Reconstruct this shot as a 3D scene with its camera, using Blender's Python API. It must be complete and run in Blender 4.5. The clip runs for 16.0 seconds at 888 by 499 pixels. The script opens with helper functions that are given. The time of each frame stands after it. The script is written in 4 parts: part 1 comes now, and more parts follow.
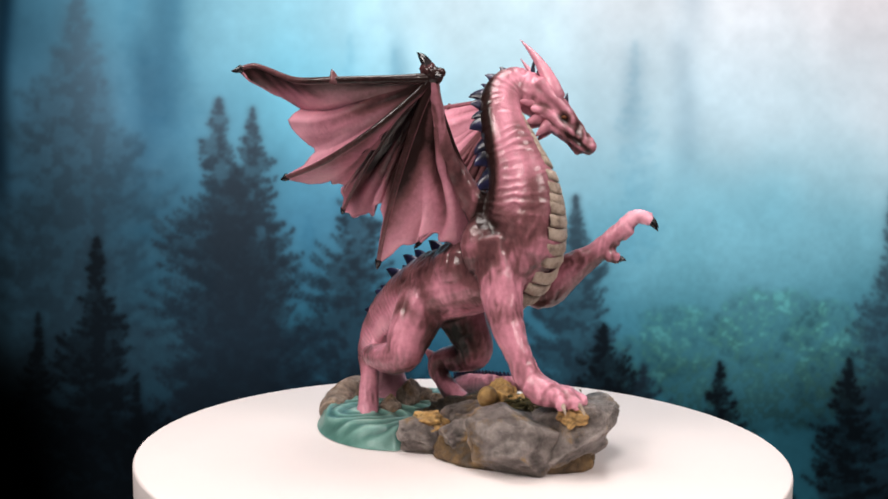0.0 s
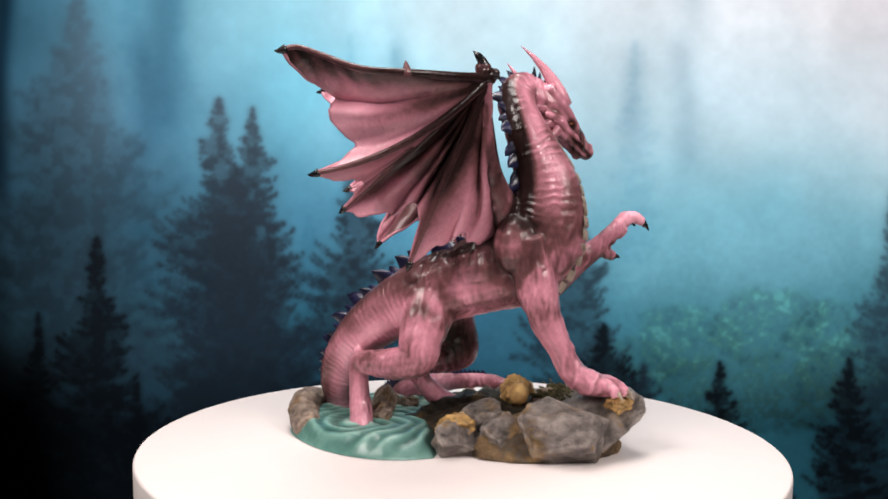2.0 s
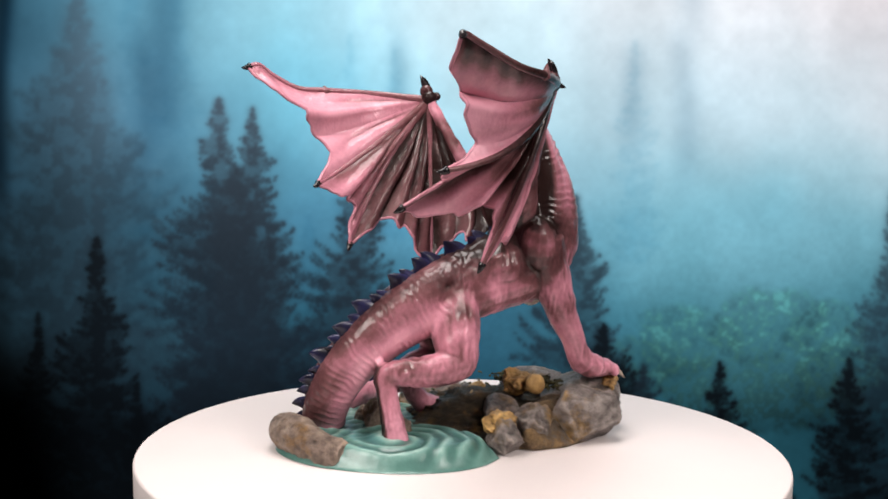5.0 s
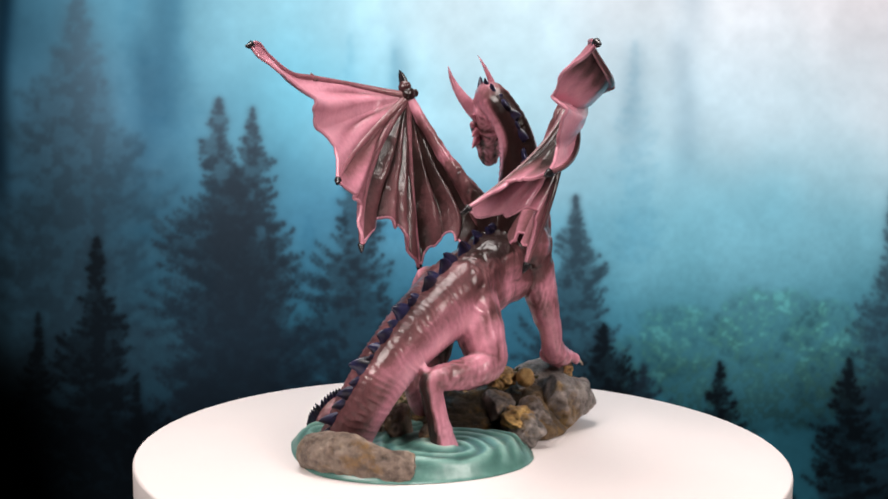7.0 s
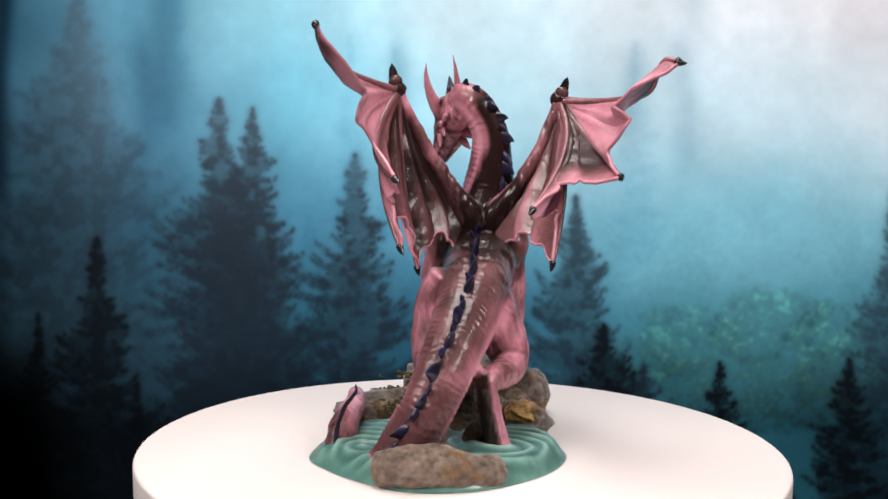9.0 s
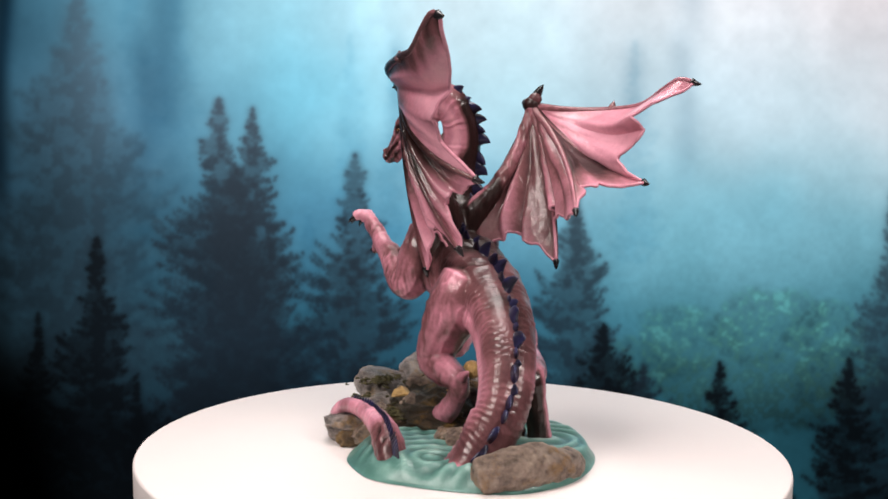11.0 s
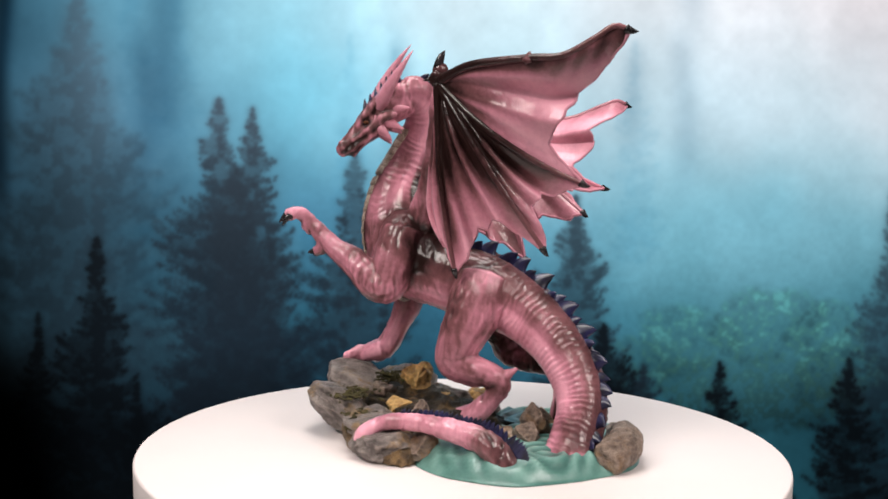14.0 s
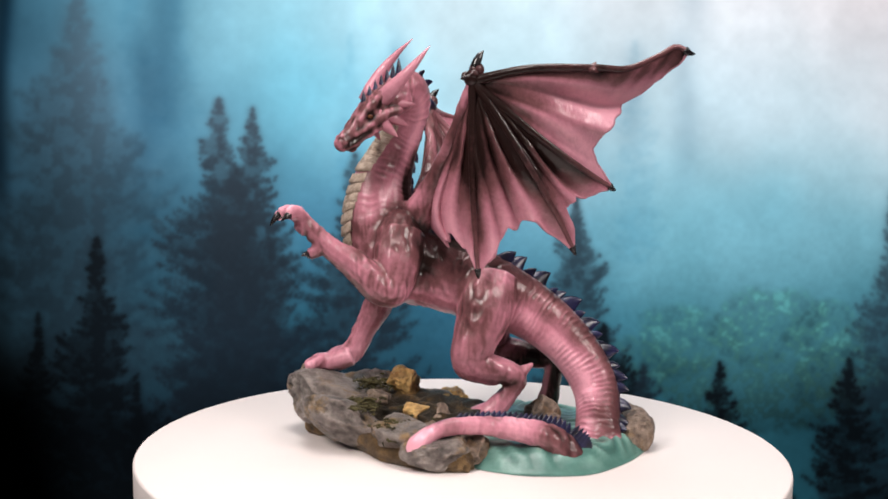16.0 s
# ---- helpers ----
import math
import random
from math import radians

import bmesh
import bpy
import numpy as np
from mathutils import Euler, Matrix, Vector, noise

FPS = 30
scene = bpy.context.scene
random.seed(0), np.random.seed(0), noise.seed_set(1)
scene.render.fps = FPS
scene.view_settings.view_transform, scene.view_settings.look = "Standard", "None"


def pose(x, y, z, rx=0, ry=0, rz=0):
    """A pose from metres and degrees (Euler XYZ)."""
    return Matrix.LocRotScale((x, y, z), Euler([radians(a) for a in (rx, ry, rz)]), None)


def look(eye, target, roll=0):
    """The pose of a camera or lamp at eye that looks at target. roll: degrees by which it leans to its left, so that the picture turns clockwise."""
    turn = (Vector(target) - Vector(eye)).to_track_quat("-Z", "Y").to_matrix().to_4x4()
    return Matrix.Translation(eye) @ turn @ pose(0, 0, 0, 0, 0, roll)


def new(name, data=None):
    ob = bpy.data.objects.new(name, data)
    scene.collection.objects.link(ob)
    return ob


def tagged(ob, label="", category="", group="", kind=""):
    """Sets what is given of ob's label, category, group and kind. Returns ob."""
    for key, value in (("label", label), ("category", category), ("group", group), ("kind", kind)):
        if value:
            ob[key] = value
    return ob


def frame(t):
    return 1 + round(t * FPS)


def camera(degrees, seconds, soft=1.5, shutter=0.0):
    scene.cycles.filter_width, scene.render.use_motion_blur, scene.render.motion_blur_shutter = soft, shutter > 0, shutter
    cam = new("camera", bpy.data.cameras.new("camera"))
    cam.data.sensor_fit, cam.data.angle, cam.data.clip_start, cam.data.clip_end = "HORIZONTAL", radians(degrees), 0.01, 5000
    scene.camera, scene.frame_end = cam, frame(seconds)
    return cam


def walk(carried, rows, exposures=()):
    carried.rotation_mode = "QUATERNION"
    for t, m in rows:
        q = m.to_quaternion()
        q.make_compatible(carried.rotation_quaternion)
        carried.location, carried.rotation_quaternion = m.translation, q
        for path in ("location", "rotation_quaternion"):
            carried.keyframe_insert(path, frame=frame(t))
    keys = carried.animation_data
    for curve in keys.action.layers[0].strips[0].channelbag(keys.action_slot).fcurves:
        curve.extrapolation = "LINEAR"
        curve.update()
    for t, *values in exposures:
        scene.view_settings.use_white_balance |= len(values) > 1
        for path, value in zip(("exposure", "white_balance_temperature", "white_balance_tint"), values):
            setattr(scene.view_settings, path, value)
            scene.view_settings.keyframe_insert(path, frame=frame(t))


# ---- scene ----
# the camera stands still; only the turntable and what is on it turn
cam = camera(56.69, 16.0, soft=1.7)
EYE = Vector((0.0, -0.3994, 0.1033))
YAW, PITCH = radians(-1.331), radians(1.747)
AIM = Vector((math.sin(YAW) * math.cos(PITCH), math.cos(YAW) * math.cos(PITCH), -math.sin(PITCH)))
CAMERA_POSE = look(EYE, EYE + AIM, 0.80)
walk(cam, [(0.0, CAMERA_POSE), (16.0, CAMERA_POSE)], exposures=[(0.0, 0.0), (16.0, 0.0)])
TURN = 13.782          # degrees a second
MM = 0.001

# ---- light ----
world = bpy.data.worlds.new("world")
scene.world = world
world.use_nodes = True
world.node_tree.nodes["Background"].inputs[0].default_value = (0.9, 0.95, 1.0, 1)
world.node_tree.nodes["Background"].inputs[1].default_value = 0.05


def softbox(name, eye, target, size_x, size_y, watts, colour):
    lamp = bpy.data.lights.new(name, "AREA")
    lamp.shape, lamp.size, lamp.size_y = "RECTANGLE", size_x, size_y
    lamp.energy, lamp.color = watts, colour
    ob = new(name, lamp)
    ob.matrix_world = look(eye, target)
    return ob


softbox("softbox_left", (-0.55, -0.60, 0.72), (0, 0, 0.06), 0.36, 0.36, 7.9, (1.0, 0.92, 0.87))
softbox("softbox_right", (0.62, -0.55, 0.62), (0, 0, 0.06), 0.30, 0.30, 5.6, (1.0, 0.91, 0.87))
softbox("softbox_top", (-0.05, 0.0, 0.95), (0, 0, 0), 0.55, 0.40, 7.6, (1.0, 0.94, 0.91))


# ---- materials ----
def material(name):
    m = bpy.data.materials.new(name)
    m.use_nodes = True
    nt = m.node_tree
    return m, nt, nt.nodes["Principled BSDF"]


def node(nt, kind, **values):
    n = nt.nodes.new(kind)
    for k, v in values.items():
        n.inputs[k].default_value = v
    return n


def noise_of(nt, scale, detail=4.0, rough=0.55):
    tc = nt.nodes.new("ShaderNodeTexCoord")
    n = node(nt, "ShaderNodeTexNoise", Scale=scale, Detail=detail, Roughness=rough)
    nt.links.new(tc.outputs["Object"], n.inputs["Vector"])
    return n


def ramp_of(nt, source, stops):
    r = nt.nodes.new("ShaderNodeValToRGB")
    while len(r.color_ramp.elements) < len(stops):
        r.color_ramp.elements.new(0.5)
    for e, (at, col) in zip(r.color_ramp.elements, stops):
        e.position, e.color = at, (*col, 1)
    nt.links.new(source, r.inputs[0])
    return r


def bump_of(nt, bsdf, source, strength, distance):
    b = node(nt, "ShaderNodeBump", Strength=strength, Distance=distance)
    nt.links.new(source, b.inputs["Height"])
    nt.links.new(b.outputs[0], bsdf.inputs["Normal"])


def stony(name, stops, scale, rough, bump, spec=0.4, stain=None, worn=0.0):
    """Mottled paint or stone; stain: a second colour in patches; worn: how far raised edges are rubbed pale, with
    creases darkened as well.
    """
    m, nt, b = material(name)
    n = noise_of(nt, scale, 8.0, 0.65)
    colour = ramp_of(nt, n.outputs[0], stops).outputs[0]
    if stain:
        s = noise_of(nt, scale * 0.55, 6.0, 0.7)
        f = ramp_of(nt, s.outputs[0], [(0.52, (0, 0, 0)), (0.66, (1, 1, 1))])
        mix = nt.nodes.new("ShaderNodeMixRGB")
        mix.inputs[2].default_value = (*stain, 1)
        nt.links.new(f.outputs[0], mix.inputs[0])
        nt.links.new(colour, mix.inputs[1])
        colour = mix.outputs[0]
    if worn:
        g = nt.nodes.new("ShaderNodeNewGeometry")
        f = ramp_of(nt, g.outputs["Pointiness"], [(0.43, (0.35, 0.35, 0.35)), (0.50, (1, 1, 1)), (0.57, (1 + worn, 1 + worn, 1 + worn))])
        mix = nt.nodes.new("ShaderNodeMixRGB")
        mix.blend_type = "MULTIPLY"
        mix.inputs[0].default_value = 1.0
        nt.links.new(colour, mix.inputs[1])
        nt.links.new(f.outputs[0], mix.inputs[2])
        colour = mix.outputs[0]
    nt.links.new(colour, b.inputs["Base Color"])
    f = noise_of(nt, scale * 4, 8.0, 0.7)
    bump_of(nt, b, f.outputs[0], bump, 0.004)
    b.inputs["Roughness"].default_value = rough
    b.inputs["Specular IOR Level"].default_value = spec
    return m


def skin_material():
    """Pink resin with a dark airbrushed wash; the wash, the dry-brushed ridges and some painted shade are stored on the
    mesh.
    """
    m, nt, b = material("painted_resin_skin")
    wash_shade = nt.nodes.new("ShaderNodeAttribute")
    wash_shade.attribute_name = "wash_shade"
    n1 = noise_of(nt, 60, 5, 0.6)
    n2 = noise_of(nt, 420, 5, 0.6)
    add = node(nt, "ShaderNodeMath")
    add.operation = "MULTIPLY_ADD"
    add.inputs[1].default_value = 0.30
    nt.links.new(n1.outputs[0], add.inputs[0])
    nt.links.new(wash_shade.outputs["Fac"], add.inputs[2])
    fine = node(nt, "ShaderNodeMath")
    fine.operation = "MULTIPLY_ADD"
    fine.inputs[1].default_value = 0.24
    nt.links.new(n2.outputs[0], fine.inputs[0])
    nt.links.new(add.outputs[0], fine.inputs[2])
    r = ramp_of(nt, fine.outputs[0], [(0.08, SKIN_PALE), (0.36, SKIN_PINK), (0.67, SKIN_MAUVE), (1.0, SKIN_DARK)])
    nt.links.new(r.outputs[0], b.inputs["Base Color"])
    # fine wrinkles under the varnish
    tc = nt.nodes.new("ShaderNodeTexCoord")
    mp = nt.nodes.new("ShaderNodeMapping")
    mp.inputs["Scale"].default_value = (1.0, 1.0, 0.55)
    wr = node(nt, "ShaderNodeTexNoise", Scale=260.0, Detail=4.0, Roughness=0.6, Distortion=0.5)
    nt.links.new(tc.outputs["Object"], mp.inputs[0])
    nt.links.new(mp.outputs[0], wr.inputs["Vector"])
    fine_wr = node(nt, "ShaderNodeTexNoise", Scale=620.0, Detail=3.0, Roughness=0.55, Distortion=0.8)
    nt.links.new(mp.outputs[0], fine_wr.inputs["Vector"])
    both = node(nt, "ShaderNodeMath")
    both.operation = "MULTIPLY_ADD"
    both.inputs[1].default_value = 0.22
    nt.links.new(fine_wr.outputs[0], both.inputs[0])
    nt.links.new(wr.outputs[0], both.inputs[2])
    bump_of(nt, b, both.outputs[0], 0.6, 0.0008)
    b.inputs["Roughness"].default_value = 0.42
    b.inputs["Coat Weight"].default_value = 0.62
    b.inputs["Coat Roughness"].default_value = 0.13
    nt.links.new(b.inputs["Normal"].links[0].from_socket, b.inputs["Coat Normal"])
    b.inputs["Specular IOR Level"].default_value = 0.15
    return m


SKIN_PALE, SKIN_PINK = (0.87, 0.41, 0.51), (0.58, 0.232, 0.30)
SKIN_MAUVE, SKIN_DARK = (0.195, 0.078, 0.086), (0.020, 0.008, 0.007)
M_SKIN = skin_material()


def glossy(name, stops, scale, rough):
    m, nt, b = material(name)
    n = noise_of(nt, scale, 3.0)
    r = ramp_of(nt, n.outputs[0], stops)
    nt.links.new(r.outputs[0], b.inputs["Base Color"])
    b.inputs["Roughness"].default_value = rough
    return m


M_PLATE = glossy("navy_gloss_paint", [(0.35, (0.007, 0.007, 0.016)), (0.7, (0.024, 0.024, 0.085))], 160, 0.30)
M_CLAW = glossy("black_gloss_paint", [(0.4, (0.008, 0.007, 0.008)), (0.75, (0.05, 0.04, 0.045))], 200, 0.2)
M_SCUTE = stony("cream_belly_paint", [(0.32, (0.18, 0.125, 0.095)), (0.5, (0.42, 0.325, 0.255)), (0.68, (0.54, 0.44, 0.36))], 210, 0.4, 0.5)
M_EYE = glossy("amber_eye_paint", [(0.4, (0.10, 0.03, 0.012)), (0.7, (0.34, 0.11, 0.03))], 300, 0.15)
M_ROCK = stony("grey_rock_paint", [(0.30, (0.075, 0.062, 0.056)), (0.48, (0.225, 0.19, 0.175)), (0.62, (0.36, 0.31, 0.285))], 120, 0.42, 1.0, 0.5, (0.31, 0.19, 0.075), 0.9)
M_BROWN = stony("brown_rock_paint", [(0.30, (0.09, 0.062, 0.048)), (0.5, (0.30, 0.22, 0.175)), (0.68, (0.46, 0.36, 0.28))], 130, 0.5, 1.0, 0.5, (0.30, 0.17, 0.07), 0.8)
M_EARTH = stony("shaded_earth_paint", [(0.35, (0.012, 0.010, 0.007)), (0.55, (0.05, 0.034, 0.018)), (0.72, (0.20, 0.11, 0.035))], 150, 0.5, 1.0, 0.5, (0.20, 0.11, 0.03), 0.9)
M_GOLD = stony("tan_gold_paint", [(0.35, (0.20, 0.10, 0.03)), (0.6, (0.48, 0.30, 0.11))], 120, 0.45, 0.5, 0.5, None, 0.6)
M_MOSS = stony("moss_green_paint", [(0.35, (0.03, 0.026, 0.010)), (0.6, (0.10, 0.085, 0.03))], 150, 0.8, 0.5)


def water_material():
    m, nt, b = material("sea_green_paint")
    n = noise_of(nt, 90, 6.0, 0.6)
    crest = nt.nodes.new("ShaderNodeAttribute")
    crest.attribute_name = "crest"
    s = node(nt, "ShaderNodeMath")
    s.operation = "MULTIPLY_ADD"
    s.inputs[1].default_value = 0.55
    nt.links.new(n.outputs[0], s.inputs[0])
    nt.links.new(crest.outputs["Fac"], s.inputs[2])
    r = ramp_of(nt, s.outputs[0], [(0.15, (0.035, 0.095, 0.083)), (0.42, (0.085, 0.20, 0.172)), (0.62, (0.19, 0.35, 0.305)), (0.82, (0.46, 0.60, 0.54))])
    nt.links.new(r.outputs[0], b.inputs["Base Color"])
    bump_of(nt, b, n.outputs[0], 0.25, 0.002)
    b.inputs["Roughness"].default_value = 0.28
    return m


M_WATER = water_material()
M_WHITE = stony("white_turntable_plastic", [(0.3, (0.78, 0.705, 0.69)), (0.7, (0.80, 0.73, 0.715))], 12, 0.5, 0.02, 0.35)
M_DARK = stony("dark_grey_paint", [(0.3, (0.10, 0.10, 0.105)), (0.7, (0.13, 0.13, 0.135))], 6, 0.8, 0.1)


# ---- mesh tools ----
def part(name, bm, mat, parent=None, label="", smooth=True):
    me = bpy.data.meshes.new(name)
    bm.to_mesh(me)
    bm.free()
    me.materials.append(mat)
    if smooth:
        me.polygons.foreach_set("use_smooth", [True] * len(me.polygons))
    ob = new(name, me)
    ob.parent = parent
    return tagged(ob, label)


def spline(points, n):
    """Catmull-Rom through rows of equal length; n samples per span."""
    p = np.array(points, float)
    p = np.vstack([2 * p[0] - p[1], p, 2 * p[-1] - p[-2]])
    out = []
    for i in range(1, len(p) - 2):
        for k in range(n):
            t = k / n
            a, b, c, d = p[i - 1], p[i], p[i + 1], p[i + 2]
            out.append(0.5 * (2 * b + (c - a) * t + (2 * a - 5 * b + 4 * c - d) * t * t + (3 * b - a - 3 * c + d) * t ** 3))
    out.append(p[-2])
    return np.array(out)


def unit(v):
    return v / (np.linalg.norm(v) + 1e-12)


class Clay:
    """Vertices, faces, materials and paint of one mesh, in millimetres."""

    def __init__(self):
        self.v, self.f, self.m, self.w = [], [], [], []

    def add(self, verts, faces, mat, wash_shade=0.0):
        base = len(self.v)
        self.v += [tuple(q) for q in verts]
        self.f += [tuple(base + i for i in f) for f in faces]
        self.m += [mat] * len(faces)
        self.w += list(np.broadcast_to(wash_shade, (len(verts),)))

    def tube(self, path, radii, mat=0, wash_shade=0.0, ring=14, flat=1.0, up=(0, 0, 1)):
        path, radii = np.asarray(path, float), np.asarray(radii, float)
        t = np.gradient(path, axis=0)
        verts, faces, n = [], [], len(path)
        u = np.asarray(up, float)
        s = unit(np.cross(unit(t[0]), u if abs(unit(t[0]) @ unit(u)) < 0.97 else (1, 0.1, 0)))
        for i in range(n):
            a = unit(t[i])
            s = unit(s - (s @ a) * a)
            d = np.cross(s, a)
            for k in range(ring):
                g = 2 * math.pi * k / ring
                verts.append(path[i] + radii[i] * (math.cos(g) * s * flat + math.sin(g) * d))
        for i in range(n - 1):
            for k in range(ring):
                q = (k + 1) % ring
                faces.append((i * ring + k, i * ring + q, (i + 1) * ring + q, (i + 1) * ring + k))
        verts += [path[0] - unit(t[0]) * radii[0] * 0.6, path[-1] + unit(t[-1]) * radii[-1] * 0.6]
        for k in range(ring):
            q = (k + 1) % ring
            faces += [(n * ring, q, k), (n * ring + 1, (n - 1) * ring + k, (n - 1) * ring + q)]
        self.add(verts, faces, mat, wash_shade)

    def limb(self, rows, n=8, **more):
        s = spline(rows, n)
        self.tube(s[:, :3], s[:, 3], **more)

    def ball(self, centre, radii, mat=0, wash_shade=0.0, axis=(1, 0, 0)):
        a = unit(np.array(axis, float))
        k = np.sin(np.linspace(0.12, math.pi - 0.12, 9))
        along = -np.cos(np.linspace(0.12, math.pi - 0.12, 9))
        c = np.array(centre, float)
        self.tube([c + a * radii[0] * q for q in along], radii[1] * k, mat, wash_shade, 14, radii[2] / radii[1])

    def spike(self, base, tip, r, mat, flat=0.45, up=(0, 0, 1), bend=(0, 0, 0), wash_shade=0.0, taper=0.75):
        b, t = np.array(base, float), np.array(tip, float)
        s = np.linspace(0, 1, 6)
        path = [b + (t - b) * q + np.array(bend) * q * (1 - q) * 4 for q in s]
        self.tube(path, r * (1 - s) ** taper + 0.12, mat, wash_shade, 8, flat, up)

    def mesh(self, name, mats):
        me = bpy.data.meshes.new(name)
        me.from_pydata([(x * MM, y * MM, z * MM) for x, y, z in self.v], [], self.f)
        for m in mats:
            me.materials.append(m)
        me.polygons.foreach_set("material_index", self.m)
        me.polygons.foreach_set("use_smooth", [True] * len(self.f))
        me.attributes.new("wash_shade", "FLOAT", "POINT").data.foreach_set("value", np.array(self.w, np.float32))
        me.update()
        return me


def fused(clay, voxel, smoothing):
    """The union of overlapping closed pieces as one even skin; returns vertices (mm) and faces."""
    ob = new("fuse", clay.mesh("fuse", []))
    r = ob.modifiers.new("remesh", "REMESH")
    r.mode, r.voxel_size, r.adaptivity = "VOXEL", voxel * MM, 0.0
    s = ob.modifiers.new("smooth", "SMOOTH")
    s.factor, s.iterations = 0.5, smoothing
    ev = ob.evaluated_get(bpy.context.evaluated_depsgraph_get())
    me = ev.to_mesh()
    v = np.empty(len(me.vertices) * 3)
    me.vertices.foreach_get("co", v)
    nrm = np.empty(len(me.vertices) * 3)
    me.vertices.foreach_get("normal", nrm)
    f = [tuple(p.vertices) for p in me.polygons]
    ev.to_mesh_clear()
    data = ob.data
    bpy.data.objects.remove(ob)
    bpy.data.meshes.remove(data)
    return v.reshape(-1, 3) / MM, nrm.reshape(-1, 3), f


def smoothstep(a, b, x):
    t = np.clip((x - a) / (b - a), 0, 1)
    return t * t * (3 - 2 * t)


def lumps(p, size, seed=0):
    """Smooth noise of -1 to 1 at points p, with features of that size."""
    return np.array([noise.noise(Vector(q) / size + Vector((seed * 7.3, seed * 3.1, 0))) for q in p])


# ---- the setting ----
def slab(name, centre, size, mat, label, bevel=0.002, matrix=None):
    bm = bmesh.new()
    bmesh.ops.create_cube(bm, size=1.0)
    bmesh.ops.scale(bm, vec=size, verts=bm.verts)
    bmesh.ops.bevel(bm, geom=bm.edges[:], offset=bevel, segments=2, affect="EDGES")
    ob = part(name, bm, mat, None, label, smooth=False)
    ob.matrix_world = matrix if matrix else Matrix.Translation(centre)
    return tagged(ob, kind="structure")


# unseen floor, walls and ceiling, added to cut stray light and keep contrast
slab("floor", (0, 0.05, -0.347), (3.4, 3.4, 0.04), M_DARK, "unseen dark grey floor added under the turntable")
slab("wall_back", (0, 1.7, 0.785), (3.4, 0.05, 2.22), M_DARK, "unseen dark grey wall added behind the backdrop")
slab("wall_front", (0, -1.6, 0.785), (3.4, 0.05, 2.22), M_DARK, "unseen dark grey wall added to dim the surroundings")
slab("wall_left", (-1.7, 0.05, 0.785), (0.05, 3.2, 2.22), M_DARK, "unseen dark grey wall added to dim the surroundings")
slab("wall_right", (1.7, 0.05, 0.785), (0.05, 3.2, 2.22), M_DARK, "unseen dark grey wall added to dim the surroundings")
slab("ceiling", (0, 0.05, 1.9), (3.4, 3.4, 0.05), M_DARK, "unseen dark grey ceiling added to dim the surroundings")


# ---- the backdrop: a large print of a misty forest ----
def value_noise(h, w, cell, seed, stretch=1.0):
    rng = np.random.default_rng(seed)
    gh, gw = int(h / (cell * stretch)) + 3, int(w / cell) + 3
    g = rng.random((gh, gw))
    yy, xx = np.arange(h) / (cell * stretch), np.arange(w) / cell
    y0, x0 = yy.astype(int), xx.astype(int)
    fy, fx = (yy - y0)[:, None], (xx - x0)[None, :]
    fy, fx = fy * fy * (3 - 2 * fy), fx * fx * (3 - 2 * fx)
    a, b = g[np.ix_(y0, x0)], g[np.ix_(y0, x0 + 1)]
    c, d = g[np.ix_(y0 + 1, x0)], g[np.ix_(y0 + 1, x0 + 1)]
    return (a * (1 - fx) + b * fx) * (1 - fy) + (c * (1 - fx) + d * fx) * fy


def clouds(h, w, cell, seed, octaves=4, stretch=1.0):
    out, amp, tot = np.zeros((h, w)), 1.0, 0.0
    for k in range(octaves):
        out += amp * value_noise(h, w, max(cell / 2 ** k, 1.01), seed + k, stretch)
        tot += amp
        amp *= 0.55
    return out / tot


# sky, mist and dark undergrowth of the print: columns at 0, 250, 520, 830, 1180 and 1568, rows below
PRINT_COLUMNS = (-60, 250, 520, 830, 1180, 1630)
PRINT_ROWS = (-40, 200, 400, 560, 760)
PRINT = (((40, 80, 98), (96, 160, 182), (164, 228, 243), (208, 242, 248), (224, 242, 245), (228, 230, 230)),
         ((40, 76, 94), (86, 136, 158), (122, 203, 225), (178, 227, 238), (182, 221, 231), (192, 214, 219)),
         ((34, 62, 76), (55, 97, 115), (72, 134, 160), (90, 156, 180), (120, 186, 202), (112, 172, 186)),
         ((26, 48, 58), (42, 78, 92), (44, 92, 110), (48, 100, 122), (66, 130, 144), (62, 122, 136)),
         ((2, 4, 6), (14, 27, 35), (26, 54, 68), (28, 66, 82), (36, 86, 98), (18, 50, 60)))
# conifers: apex x, apex y, foot y, half width, strength, softness
CONIFERS = ((140, -30, 640, 215, 0.46, 13), (235, -90, 560, 80, 0.12, 16), (387, 172, 800, 165, 0.70, 2), (447, 190, 800, 150, 0.72, 2),
            (415, 290, 860, 215, 0.72, 4), (172, 418, 940, 135, 0.86, 2), (68, 552, 940, 70, 0.9, 2), (243, 676, 940, 60, 0.85, 2), (628, 272, 790, 150, 0.70, 2),
            (1018, 345, 800, 140, 0.60, 2), (1067, 572, 780, 88, 0.85, 1.5), (1137, 645, 780, 75, 0.7, 1.5), (1272, 640, 800, 70, 0.85, 1.5),
            (1500, 632, 940, 125, 0.88, 1.5), (1590, 300, 960, 150, 0.55, 4), (1122, 70, 460, 55, 0.14, 8), (697, 85, 420, 40, 0.14, 8),
            (310, -60, 560, 90, 0.12, 18), (620, 60, 400, 40, 0.12, 10), (760, 330, 820, 90, 0.10, 5), (545, 380, 820, 110, 0.12, 6))


